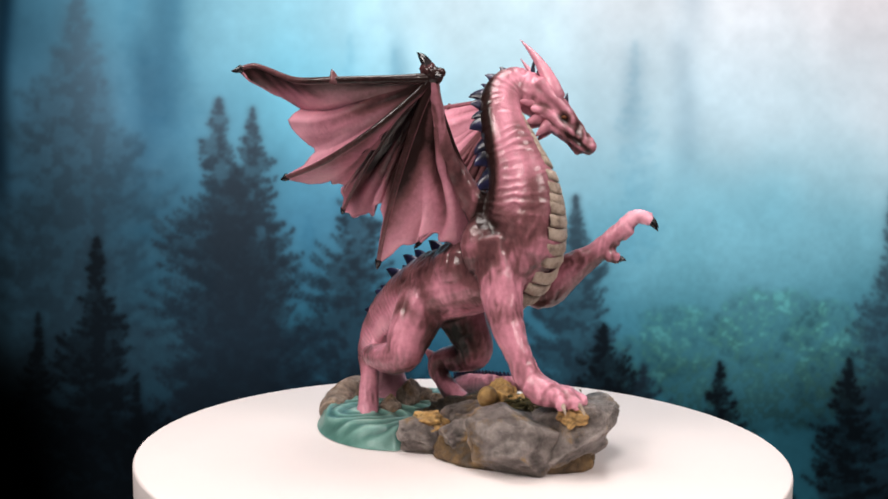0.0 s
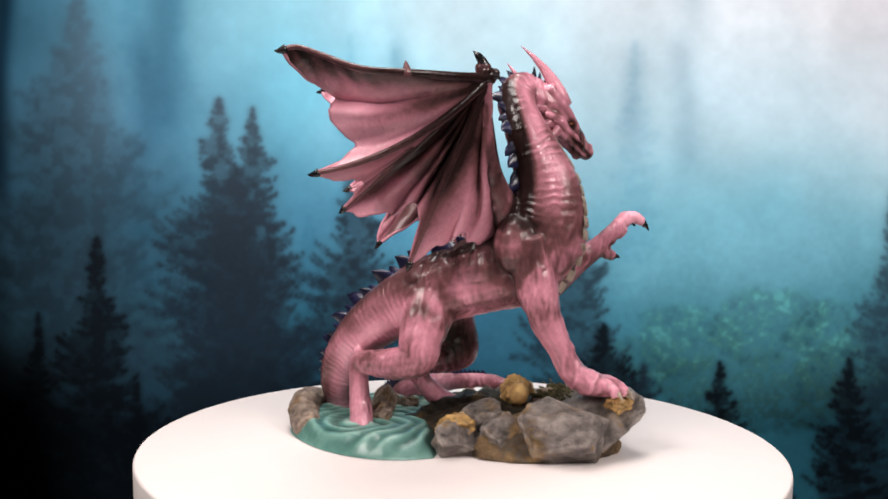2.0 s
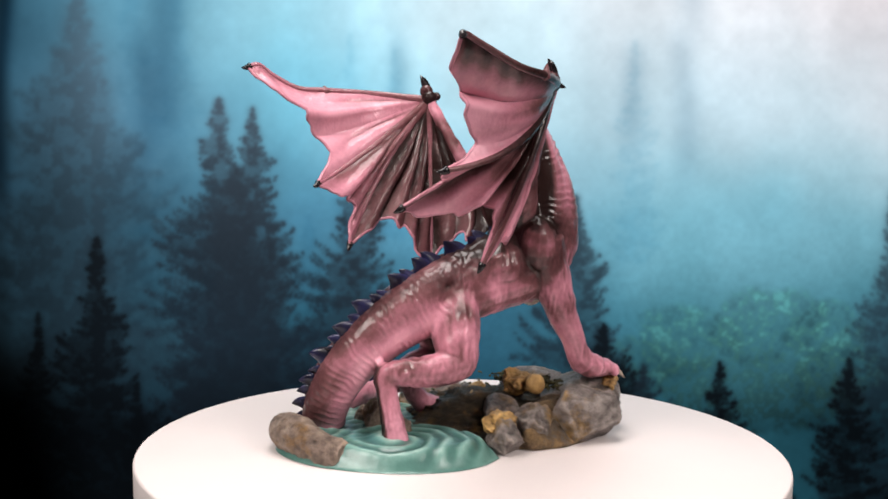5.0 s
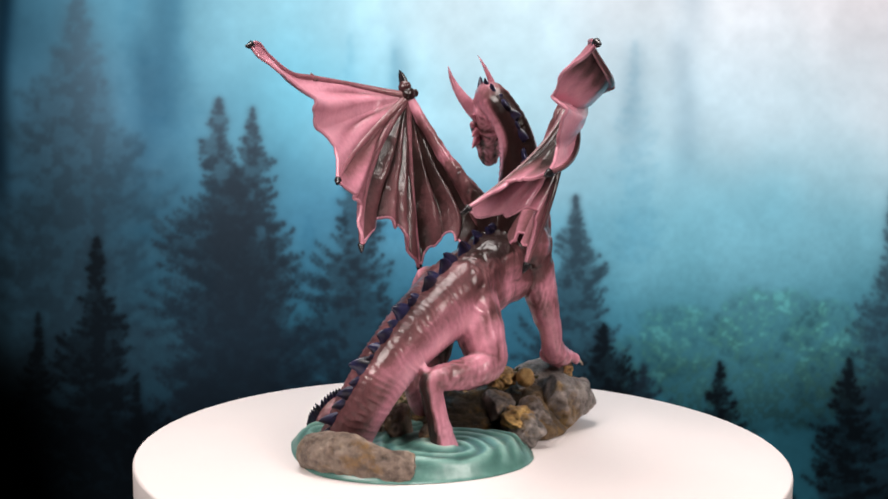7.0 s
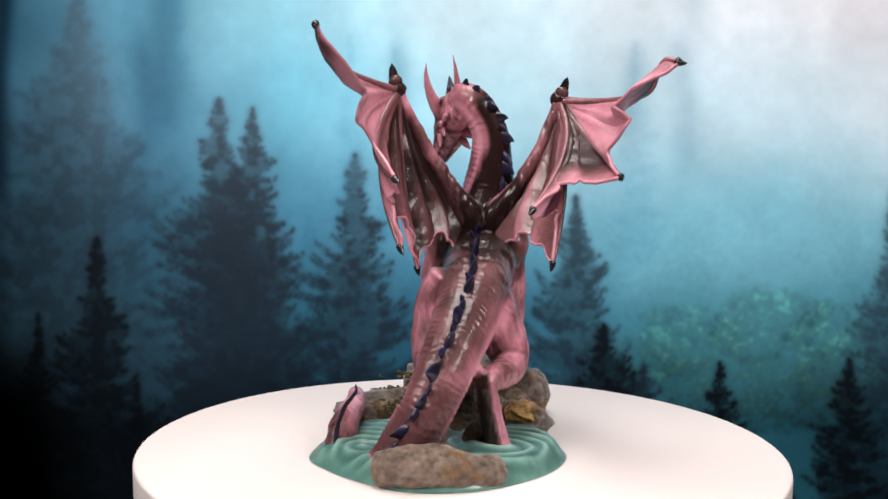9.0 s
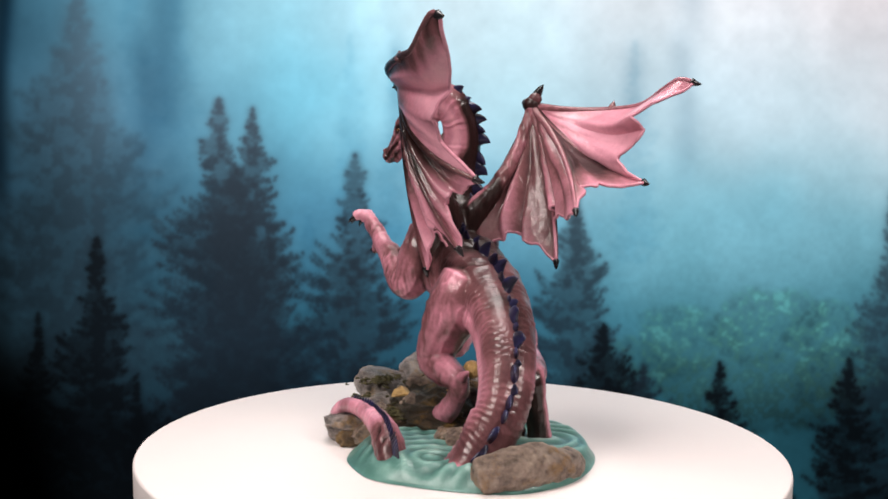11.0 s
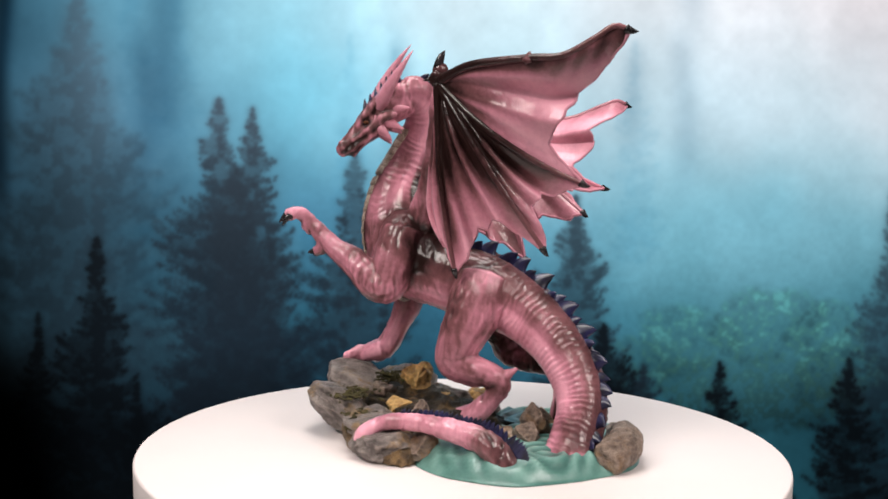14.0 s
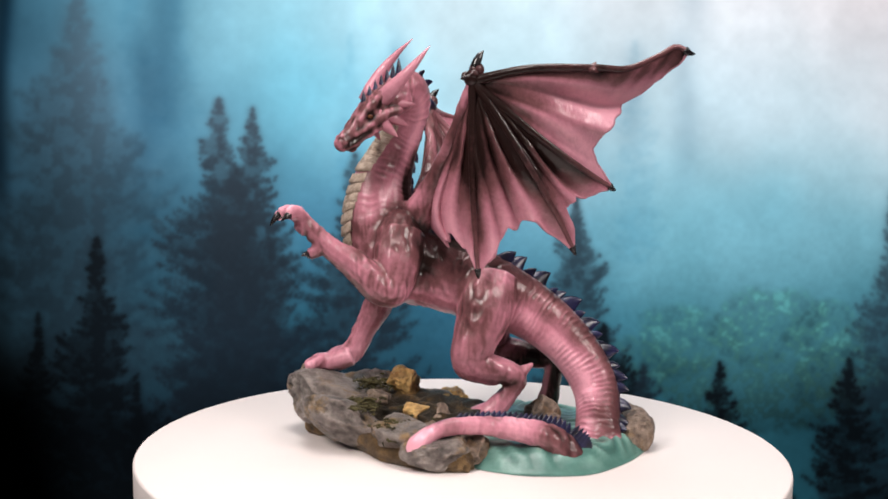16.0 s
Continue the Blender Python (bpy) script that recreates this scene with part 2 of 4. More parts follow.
def blurred(a, sigma):
    r = int(3 * sigma) + 1
    k = np.exp(-0.5 * (np.arange(-r, r + 1) / sigma) ** 2)
    k /= k.sum()
    for axis in (0, 1):
        a = sum(w * np.roll(a, s, axis) for w, s in zip(k, range(-r, r + 1)))
    return a


def conifer(x0, y0, step, h, w, ax, ay, foot, half, soft, seed):
    """How densely a fir's needles cover the print: a thin leader, then whorls of boughs with upturned tips."""
    rng = np.random.default_rng(seed)
    px, py = [], []
    yb, whorl = ay + 6, rng.random((2, 60))
    while yb < foot:
        d = (yb - ay) / (foot - ay)
        reach = half * np.interp(d, (0, 0.07, 0.15, 0.25, 0.38, 0.63, 1), (0.0, 0.08, 0.14, 0.23, 0.42, 0.56, 0.72))
        for side in (-1, 1):
            for _ in range(3 + int(5 * d + rng.random()) if half > 128 else 2 + int(2 * d + rng.random())):
                lush = 0.55 + 0.75 * np.interp((yb - ay) / 34.0, range(60), whorl[(side + 1) // 2])
                length = reach * lush * rng.choice((0.3, 0.55, 0.85, 1.2)) * rng.uniform(0.75, 1.15) + 1
                n = int(length * 1.5 + 2)
                s = rng.random(n) ** 0.9
                droop, curl = rng.uniform(0.10, 0.75), rng.uniform(0.25, 0.75)
                start = yb + rng.uniform(-0.5, 0.5) * (4 + 14 * d)
                tuft = 0.5 + min(1.0, reach / 22) * (0.8 + 0.060 * length * (1 - 0.8 * s))
                px.append(ax + side * s * length + rng.normal(0, 0.9, n))
                py.append(start + length * (droop * s - curl * s ** 2.2) + rng.normal(0, 1, n) * tuft)
        yb += (7.5 + 9 * d) * rng.uniform(0.7, 1.35)
    n = int((foot - ay) * 1.5)
    q = rng.random(n)
    px.append(ax + rng.normal(0, 1, n) * (0.7 + 0.05 * half * q))
    py.append(ay + q * (foot - ay))
    px, py = np.concatenate(px), np.concatenate(py)
    hist, _, _ = np.histogram2d(py, px, bins=(h, w), range=((y0, y0 + step * h), (x0, x0 + step * w)))
    return 1 - np.exp(-1.25 * (0.95 * blurred(hist, 0.4 + soft * 0.12) + 0.55 * blurred(hist, 1.8 + soft * 0.5)))


def backdrop():
    step = 2.0
    x = np.arange(-150, 1718, step)
    y = np.arange(-130, 1012, step)
    h, w = len(y), len(x)
    xx, yy = np.meshgrid(x, y)
    table = np.array(PRINT, float)
    warp = (clouds(h, w, 90, 11, 2) - 0.5) * 110
    cx = np.clip(xx + warp, PRINT_COLUMNS[0], PRINT_COLUMNS[-1])
    cy = np.clip(yy + (clouds(h, w, 80, 21, 2) - 0.5) * 80, PRINT_ROWS[0], PRINT_ROWS[-1])
    fi = np.interp(cx, PRINT_COLUMNS, range(6))
    fj = np.interp(cy, PRINT_ROWS, range(5))
    i0, j0 = np.minimum(fi.astype(int), 4), np.minimum(fj.astype(int), 3)
    a, b = fi - i0, fj - j0
    a, b = (a * a * (3 - 2 * a))[..., None] * 0.5 + a[..., None] * 0.5, (b * b * (3 - 2 * b))[..., None] * 0.4 + b[..., None] * 0.6
    col = (table[j0, i0] * (1 - a) + table[j0, i0 + 1] * a) * (1 - b) + (table[j0 + 1, i0] * (1 - a) + table[j0 + 1, i0 + 1] * a) * b
    # drifting mist and faint trunks
    col *= (1 + (clouds(h, w, 50, 31, 2, 4.0) - 0.5) * 0.12 * smoothstep(700, 100, yy))[..., None]
    col *= (1 + (clouds(h, w, 70, 41, 2) - 0.5) * 0.10)[..., None]
    drift = clouds(h, w, 60, 81, 3, 2.2) - 0.5
    mottle = clouds(h, w, 14, 91, 3) - 0.5
    col *= 1 + drift[..., None] * np.array((0.02, 0.0, 0.0)) + mottle[..., None] * 0.07
    # darker and lighter shafts of mist
    for sx, wide, much, top_y, low_y in ((2, 12, -0.40, -130, 420), (292, 26, -0.20, -130, 330), (250, 14, -0.10, 60, 400), (345, 22, 0.06, -60, 240), (420, 50, 0.06, -130, 200), (1225, 22, -0.12, -130, 120), (1205, 18, -0.10, 60, 380), (1120, 16, -0.08, 90, 330), (697, 13, -0.12, 60, 330)):
        lane = np.exp(-0.5 * ((xx - sx - 8 * np.sin(yy * 0.013 + sx)) / wide) ** 2) * smoothstep(low_y, low_y - 160, yy) * smoothstep(top_y - 40, top_y + 40, yy)
        col *= 1 + much * lane[..., None] * np.array((1.25, 1.0, 0.85))
    # broad-leaved shrubs in the lower right
    leaf = np.clip(0.5 + 2.2 * (0.45 * clouds(h, w, 16, 51, 3) + 0.55 * clouds(h, w, 4.5, 57, 2) - 0.5), 0, 1)
    for bx, by, rx, ry in ((1350, 570, 110, 85), (1200, 600, 95, 70), (1450, 590, 75, 60), (1120, 640, 70, 60), (1330, 690, 190, 80), (1480, 660, 90, 60)):
        d = np.sqrt(((xx - bx) / rx) ** 2 + ((yy - by) / ry) ** 2) + (clouds(h, w, 28, int(bx)) - 0.5) * 0.9
        k = smoothstep(1.05, 0.75, d) * (0.35 + 0.5 * smoothstep(0.35, 0.7, leaf))
        tint = np.array((67, 128, 124)) * (0.38 + 0.95 * leaf)[..., None] * smoothstep(850, 520, yy)[..., None]
        col = col * (1 - 0.70 * k[..., None]) + tint * 0.70 * k[..., None]
    grain = clouds(h, w, 9, 61, 3)
    gloom = np.stack([np.interp(yy, (100, 300, 450, 600, 760), v) for v in ((84, 50, 36, 28, 13), (104, 64, 48, 41, 20), (118, 74, 57, 51, 26))], -1)
    gloom *= (0.35 + 0.65 * smoothstep(-40, 240, xx))[..., None]
    for n, (ax, ay, foot, half, power, soft) in enumerate(CONIFERS):
        thick = conifer(x[0], y[0], step, h, w, ax, ay, foot, half, soft, 300 + n)
        k = np.clip(1.2 * power * thick * (0.70 + 0.40 * smoothstep(0.30, 0.65, grain)), 0, 0.95)[..., None]
        col = col * (1 - k) + (col * np.array((0.40, 0.66, 0.76)) if power < 0.2 else np.minimum(gloom * (0.55 if power > 0.8 else 1.0), col)) * k
    col *= (1 - 0.35 * smoothstep(32, -12, xx + 10 * np.sin(yy * 0.02)))[..., None]
    col *= (1 - 0.97 * smoothstep(170, 20, xx + 0.3 * (760 - yy)) * smoothstep(540, 720, yy))[..., None]
    col *= (1 + (clouds(h, w, 4, 71, 2) - 0.5) * (0.02 + 0.06 * smoothstep(250, 550, yy)))[..., None]
    col = np.stack([blurred(col[..., i], 0.75) for i in range(3)], -1)
    col = np.clip(col * np.array((1.06, 1.005, 1.02)) / 255, 0, 1)
    lin = np.where(col <= 0.04045, col / 12.92, ((col + 0.055) / 1.055) ** 2.4)
    # the sheet stands square to the view, 0.98 m away
    far, focal = 0.98, 784 / math.tan(radians(56.69) / 2)
    px = (xx - 784) / focal * far
    py = (440.5 - yy) / focal * far
    verts = np.stack([px, py, np.zeros_like(px)], -1).reshape(-1, 3)
    idx = np.arange(h * w).reshape(h, w)
    quads = np.stack([idx[1:, :-1], idx[1:, 1:], idx[:-1, 1:], idx[:-1, :-1]], -1).reshape(-1, 4)
    me = bpy.data.meshes.new("backdrop")
    me.vertices.add(len(verts))
    me.vertices.foreach_set("co", verts.ravel())
    me.loops.add(quads.size)
    me.loops.foreach_set("vertex_index", quads.ravel())
    me.polygons.add(len(quads))
    me.polygons.foreach_set("loop_start", np.arange(len(quads)) * 4)
    me.update(calc_edges=True)
    rgba = np.concatenate([lin.reshape(-1, 3), np.ones((h * w, 1))], 1).astype(np.float32)
    me.attributes.new("print", "FLOAT_COLOR", "POINT").data.foreach_set("color", rgba.ravel())
    m, nt, b = material("glowing_forest_print")
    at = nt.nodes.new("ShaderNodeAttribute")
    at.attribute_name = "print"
    # the print is no lamp: its colours are emitted, so lamplight cannot change them
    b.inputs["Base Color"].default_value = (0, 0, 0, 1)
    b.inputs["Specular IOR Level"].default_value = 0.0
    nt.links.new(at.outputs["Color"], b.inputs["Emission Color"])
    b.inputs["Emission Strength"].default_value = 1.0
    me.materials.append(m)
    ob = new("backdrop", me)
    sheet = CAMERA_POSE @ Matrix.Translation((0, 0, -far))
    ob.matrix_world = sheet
    tagged(ob, "large glowing backdrop picture of a misty blue conifer forest", "backdrop", kind="structure")
    slab("backdrop_board", (0, 0, 0), (1.27, 0.80, 0.012), M_DARK, "dark flat board behind the forest picture",
         matrix=sheet @ Matrix.Translation((0, 0, -0.010)))
    return ob


backdrop()


# ---- turntable ----
def lathe(profile, n=128):
    bm = bmesh.new()
    rings = []
    for r, z in profile:
        rings.append([bm.verts.new((r * math.cos(2 * math.pi * k / n), r * math.sin(2 * math.pi * k / n), z)) for k in range(n)])
    for a, b in zip(rings, rings[1:]):
        for k in range(n):
            bm.faces.new((a[k], a[(k + 1) % n], b[(k + 1) % n], b[k]))
    bm.faces.new(rings[0][::-1])
    bm.faces.new(rings[-1])
    return bm


turntable = new("turntable")
tagged(turntable, "round white plastic turntable with a smooth matt top", "turntable")
part("top_plate", lathe([(0.1440, -0.034), (0.1478, -0.0332), (0.1488, -0.0315), (0.1499, -0.0012), (0.1496, -0.0004), (0.1488, 0.0)]), M_WHITE, turntable)
part("base_ring", lathe([(0.118, -0.0548), (0.130, -0.0548), (0.131, -0.054), (0.131, -0.036), (0.120, -0.034)]), M_WHITE, turntable)
part("pedestal", lathe([(0.100, -0.327), (0.102, -0.325), (0.102, -0.060), (0.100, -0.0548)]), M_DARK, turntable)


# ---- the dragon figurine ----
# spine of neck, trunk and tail: x, y, z, radius in millimetres
NECK = ((33, -16, 164, 8.0), (23, -15.5, 168, 8.6), (16.5, -20, 162, 9.2), (16.5, -27, 150, 10.0), (21, -31, 136, 12.0), (26, -33, 119, 15.5))
TRUNK = ((26, -31, 100, 18.5), (20, -24, 86, 19.5), (5, -12, 79, 17.5), (-13, 2, 72, 17.0))
TAIL = ((-28, 17, 62, 14.5), (-38, 30, 50, 12.6), (-43.5, 41, 36, 11.4), (-43.5, 49, 22, 10.6), (-37, 55, 8, 10.2), (-30, 58, -2, 9.5))
DORSAL_NECK, DORSAL_TRUNK = np.array((-0.98, 0.05, 0.4)), np.array((-0.6, 0.5, 0.6))


def spine_frame():
    s = spline(NECK + TRUNK + TAIL, 14)
    t = np.gradient(s[:, :3], axis=0)
    t /= np.linalg.norm(t, axis=1)[:, None]
    q = smoothstep(14 * 3, 14 * 8, np.arange(len(s)))[:, None]
    ref = DORSAL_NECK * (1 - q) + DORSAL_TRUNK * q
    d = ref - (t * ref).sum(1)[:, None] * t
    d /= np.linalg.norm(d, axis=1)[:, None]
    side = np.cross(t, d)
    arc = np.concatenate([[0], np.cumsum(np.linalg.norm(np.diff(s[:, :3], axis=0), axis=1))])
    return s, t, d, side, arc


SPINE, TANGENT, BACK, SIDE, ARC = spine_frame()


def sculpt_body():
    c = Clay()
    c.tube(SPINE[:, :3], SPINE[:, 3] * 0.82, ring=22)
    oval = np.interp(np.arange(len(SPINE)), (0, 14 * 2, 14 * 5, 14 * 7), (0.92, 0.80, 0.86, 1.0))
    for shift in (-1, 1):
        for lift in (-1, 1):
            off = SIDE * (shift * (oval - 0.78) * SPINE[:, 3] * 0.85)[:, None] + BACK * (lift * 0.20 * SPINE[:, 3])[:, None]
            c.tube(SPINE[:, :3] + off, SPINE[:, 3] * 0.79, ring=20)
    # chest, shoulders, ribs, rump
    c.ball((27, -34, 96), (17, 17, 15), axis=(0.3, -0.2, 1))
    c.ball((11, -33, 93), (15, 13, 11), axis=(0.3, 0.2, -1))
    c.ball((28, -16, 96), (15, 12, 11), axis=(0.3, 0.2, -1))
    c.ball((3, -14, 84), (20, 15, 17), axis=(0.78, -0.6, 0.2))
    # wing arms
    c.limb(((-14, -46.5, 165.5, 2.8), (-10, -39, 142, 3.4), (-1, -32, 122, 5.0), (9, -27, 108, 8.0), (14, -26, 98, 9)))
    c.limb(((18.5, 27, 167, 2.8), (17.5, 10, 140, 3.4), (17, -3, 122, 5.0), (17, -12, 110, 8.0), (17, -18, 100, 9)))
    # planted right foreleg
    c.limb(((13, -35, 96, 11.5), (16, -38, 82, 10.5), (19, -44.5, 62, 7.8), (24, -49, 49, 6.0), (29, -52, 38, 6.0), (36, -58, 33, 6.2)))
    c.limb(((30, -52, 36, 6.0), (39, -58, 32.5, 5.0), (46, -63, 31, 3.8)), flat=1.3)
    for dx, dy in ((51, -59), (48, -66), (41, -68)):
        c.limb(((35, -56, 33, 3.6), ((35 + dx) / 2 + 1, (-56 + dy) / 2, 33.6, 3.3), (dx, dy, 30.5, 2.7)))
    # raised left foreleg
    c.limb(((27, -15, 98, 12), (31, -11, 86, 11.5), (35, -9, 74, 9.2), (41, -11, 74, 8.6), (51, -17, 84, 7.2), (61, -22, 91.5, 5.2), (67, -25, 98, 4.4), (74, -28, 104, 4.3)))
    for e in ((83, -32.5, 106), (84, -28, 107.5), (82, -24, 107)):
        c.limb(((72, -27.5, 104, 3.6), (78, (e[1] - 27.5) / 2, 108.2, 3.2), (*e, 2.5)))
    c.limb(((64, -23.5, 95, 3.8), (67, -25, 90, 3.2), (70, -26, 88.5, 2.4)))
    # right hind leg
    c.limb(((-14, 1, 76, 13), (-19, -2.5, 64, 13), (-25, -7, 50, 10.8), (-28, -8.5, 41, 8.8), (-35, -1, 38, 7.6), (-42, 10, 37, 6.4), (-46, 18, 36, 5.2), (-46.5, 17, 27, 4.9), (-46.8, 14, 15, 5.2), (-47, 11.5, 5, 6.2)))
    c.limb(((-46, 17, 34, 4), (-45.5, 21, 40, 2.6), (-45, 22.5, 44, 1.0)))
    # left hind leg
    c.limb(((-9, 9, 76, 14.5), (-4, 13, 65, 14.0), (3, 14, 51, 11.2), (6.5, 14, 40, 9.2), (0, 18, 36, 7.8), (-8, 23, 34, 6.3), (-12.5, 25, 30, 5.2), (-8.5, 22.5, 22, 4.8), (-2, 18.5, 15, 5.4), (7, 11, 11.5, 4.6)))
    c.limb(((-11.5, 24.5, 31, 4), (-15, 27, 34.5, 2.8), (-19.5, 29.5, 38, 1.0)))
    for e in ((13, 4, 10), (15, 9, 10), (12, 14, 10)):
        c.limb(((1, 16, 14, 4.2), (8, (e[1] + 14) / 2, 12.5, 3.3), (*e, 2.3)))
    # end of the tail that comes out of the pool again and lies over the stones
    c.limb(((-41, 50, 24, 9.0), (-37, 59, 9, 7.6), (-34.5, 65, 3, 6.6)))
    c.limb(((-6, 68.5, -6, 6.5), (-3.5, 66.5, 6, 6.8), (3, 61, 13, 6.4), (12, 53.5, 15.8, 5.5), (22, 46, 17.5, 4.8), (35, 39.5, 18, 4.0), (45, 34.5, 15.5, 3.9), (50, 31, 10, 4.8), (52, 28.5, 4, 3.2)))
    # head: skull, muzzle, jaw, brows, cheeks
    c.limb(((26, -15.5, 165, 8.0), (35, -16.8, 161, 9.0), (43, -18.2, 154.5, 6.9), (51, -19.5, 145.5, 4.7), (56.5, -20.2, 139, 4.3)))
    c.limb(((37, -17, 155, 6.6), (46, -18.6, 147, 4.4), (54, -19.8, 138, 3.2)))
    c.ball((56.5, -20.2, 139.5), (3.6, 4.0, 4.6), axis=(1, 0, -1))
    for k in (-1, 1):
        side = np.array((0.14, 1.0, 0)) * k
        o = lambda x, y, z, r, off: (*(np.array((x, y, z)) + side * off), r)
        c.limb((o(50, -19.3, 150, 1.6, 3.6), o(45, -18.4, 157, 2.2, 5.2), o(39, -17.4, 163, 2.8, 6.0), o(34, -16.4, 169, 3.2, 5.6)))
        c.limb((o(52, -19.6, 143, 1.4, 3.8), o(44, -18.4, 149, 2.0, 6.0), o(37, -17, 154.5, 2.6, 7.2), o(31, -16.2, 156.5, 1.4, 9.0)))
        c.limb((o(55, -20, 137.5, 1.0, 3.2), o(47, -18.8, 143.5, 1.6, 5.0), o(39, -17.4, 148.5, 1.8, 6.2)))
        c.ball(np.array((57.5, -20.3, 142.5)) + side * 2.2, (1.8, 1.6, 1.6))
    return c


def paint_body(c):
    """Fuse, add rings and folds, and lay on the dark wash and some painted shade."""
    v, nrm, f = fused(c, 0.62, 5)
    near = np.empty(len(v), int)
    for i in range(0, len(v), 4000):
        near[i:i + 4000] = ((v[i:i + 4000, None, :] - SPINE[None, :, :3]) ** 2).sum(2).argmin(1)
    off = v - SPINE[near, :3]
    reach = np.linalg.norm(off, axis=1) / SPINE[near, 3]
    top = (off * BACK[near]).sum(1) / (np.linalg.norm(off, axis=1) + 1e-6)
    arc = ARC[near] + (off * TANGENT[near]).sum(1)
    n_small, n_mid, n_big = lumps(v, 5.0, 1), lumps(v, 12.0, 2), lumps(v, 26.0, 3)
    trunk0, trunk1 = ARC[14 * 6], ARC[14 * 9]
    on_spine = smoothstep(1.35, 1.12, reach)
    # rings round neck and tail
    ringed = on_spine * (smoothstep(trunk0 - 2, trunk0 - 14, arc) + smoothstep(trunk1 + 4, trunk1 + 16, arc)) * smoothstep(8, 16, arc)
    phase = 2 * math.pi * arc / (3.5 - 0.7 * smoothstep(trunk0, trunk1, arc)) + 4.2 * n_mid + 1.6 * top + 2.2 * n_small
    ring = np.sin(phase)
    amount = ringed * smoothstep(-0.98, -0.5, top) * (0.65 + 0.5 * n_small)
    tailwards = smoothstep(trunk0, trunk1, arc)
    lift = 0.36 * (1 - 0.65 * smoothstep(0.65, 0.95, top)) * (ring + 0.5 * np.abs(ring) + 0.35 * np.sin(2.3 * phase + 5 * n_small)) * amount * smoothstep(-0.45, 0.35, lumps(v, 8.0, 23))
    # muscle folds elsewhere
    fold = np.sin(lumps(v * np.array((1, 1, 0.45)), 6.5, 5) * 7.0)
    soft = (1 - ringed)
    lift = lift + soft * (0.30 * fold * smoothstep(-0.2, 0.5, n_mid + 0.2) + 0.34 * n_small + 0.16 * np.sin(lumps(v * np.array((1, 1, 0.3)), 3.4, 41) * 6.0) * smoothstep(-0.3, 0.4, lumps(v, 14.0, 43)))
    crinkle = np.abs(lumps(v * np.array((1, 1, 0.5)), 2.6, 31))
    lift = lift - 0.16 * (1 - 2.2 * crinkle) * smoothstep(-0.3, 0.3, lumps(v, 15.0, 33)) * (1 - 0.95 * ringed)
    v = v + nrm * lift[:, None]
    # hollows hold the wash, ridges are paled for dry-brushing and painted glints together
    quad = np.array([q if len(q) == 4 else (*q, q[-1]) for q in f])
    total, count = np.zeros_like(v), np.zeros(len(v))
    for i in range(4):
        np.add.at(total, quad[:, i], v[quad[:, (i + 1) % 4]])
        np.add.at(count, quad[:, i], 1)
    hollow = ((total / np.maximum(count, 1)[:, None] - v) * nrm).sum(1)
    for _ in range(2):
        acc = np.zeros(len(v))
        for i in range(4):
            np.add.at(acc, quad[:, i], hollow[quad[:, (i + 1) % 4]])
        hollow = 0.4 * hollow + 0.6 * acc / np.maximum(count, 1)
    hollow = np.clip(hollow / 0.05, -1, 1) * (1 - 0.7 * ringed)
    # wash: dark along the back and in the folds, with shade painted under the belly; bare pink on limbs' fronts
    wash_shade = 0.15 + 0.27 * n_big + 0.28 * n_mid + 0.15 * hollow
    neck = smoothstep(trunk0 - 4, trunk0 - 16, arc)
    wash_shade += on_spine * smoothstep(0.50, 0.90, top) * smoothstep(10, 26, arc) * (0.85 * neck + 0.20 * (1 - neck))
    wash_shade += 0.10 * (1 - neck) + 0.20 * on_spine * (1 - neck) * smoothstep(-0.5, 0.5, top)
    wash_shade -= (0.05 - 0.03 * tailwards) * ring * amount * smoothstep(-0.5, 0.4, lumps(v, 8.0, 23))
    wash_shade += 0.15 * smoothstep(trunk0 - 10, trunk0 + 8, arc) * smoothstep(trunk1 + 6, trunk1 - 10, arc) * smoothstep(-0.5, 0.5, top) * on_spine
    wash_shade -= 0.24 * neck * on_spine * smoothstep(0.5, 0.0, np.abs(top))
    lateral = (off * SIDE[near]).sum(1) / (np.linalg.norm(off, axis=1) + 1e-6)
    # throat shade, painted into one side of the neck
    wash_shade += 0.16 * neck * on_spine * smoothstep(0.25, 0.6, lateral) * smoothstep(0.0, -0.4, top) * smoothstep(16, 30, arc)
    # wing arms
    away = np.minimum(np.linalg.norm((v - np.array((-8, -38, 140))) * (1, 1, 0.5), axis=1), np.linalg.norm((v - np.array((17, 9, 140))) * (1, 1, 0.5), axis=1))
    wash_shade += 0.36 * smoothstep(26, 9, away)
    # shoulders and haunches
    for q, r in (((12, -34, 101), 17), ((26, -12, 100), 15), ((-17, -7, 68), 15), ((-7, 12, 70), 15), ((22, -26, 112), 12), ((14, -20, 104), 16), ((0, -8, 92), 16), ((9, -36, 84), 12), ((13, -7, 82), 15), ((-2, 6, 80), 14), ((3, -23, 76), 12), ((-13, -13, 68), 9), ((9, -42, 92), 9)):
        d = np.linalg.norm(v - np.array(q), axis=1)
        wash_shade += 0.44 * smoothstep(r * 1.25, r * 0.3, d) * (0.7 + 0.6 * n_mid)
    # shade of the belly's underside, painted on downward faces
    wash_shade += 0.30 * smoothstep(-0.2, -0.8, nrm[:, 2]) * smoothstep(60, 68, v[:, 2]) * smoothstep(104, 94, v[:, 2])
    wash_shade = np.where(wash_shade > 0.52, 0.52 + 0.50 * (wash_shade - 0.52), wash_shade)
    wash_shade += 0.30 * neck * on_spine * smoothstep(0.60, 0.92, top) * smoothstep(10, 26, arc)
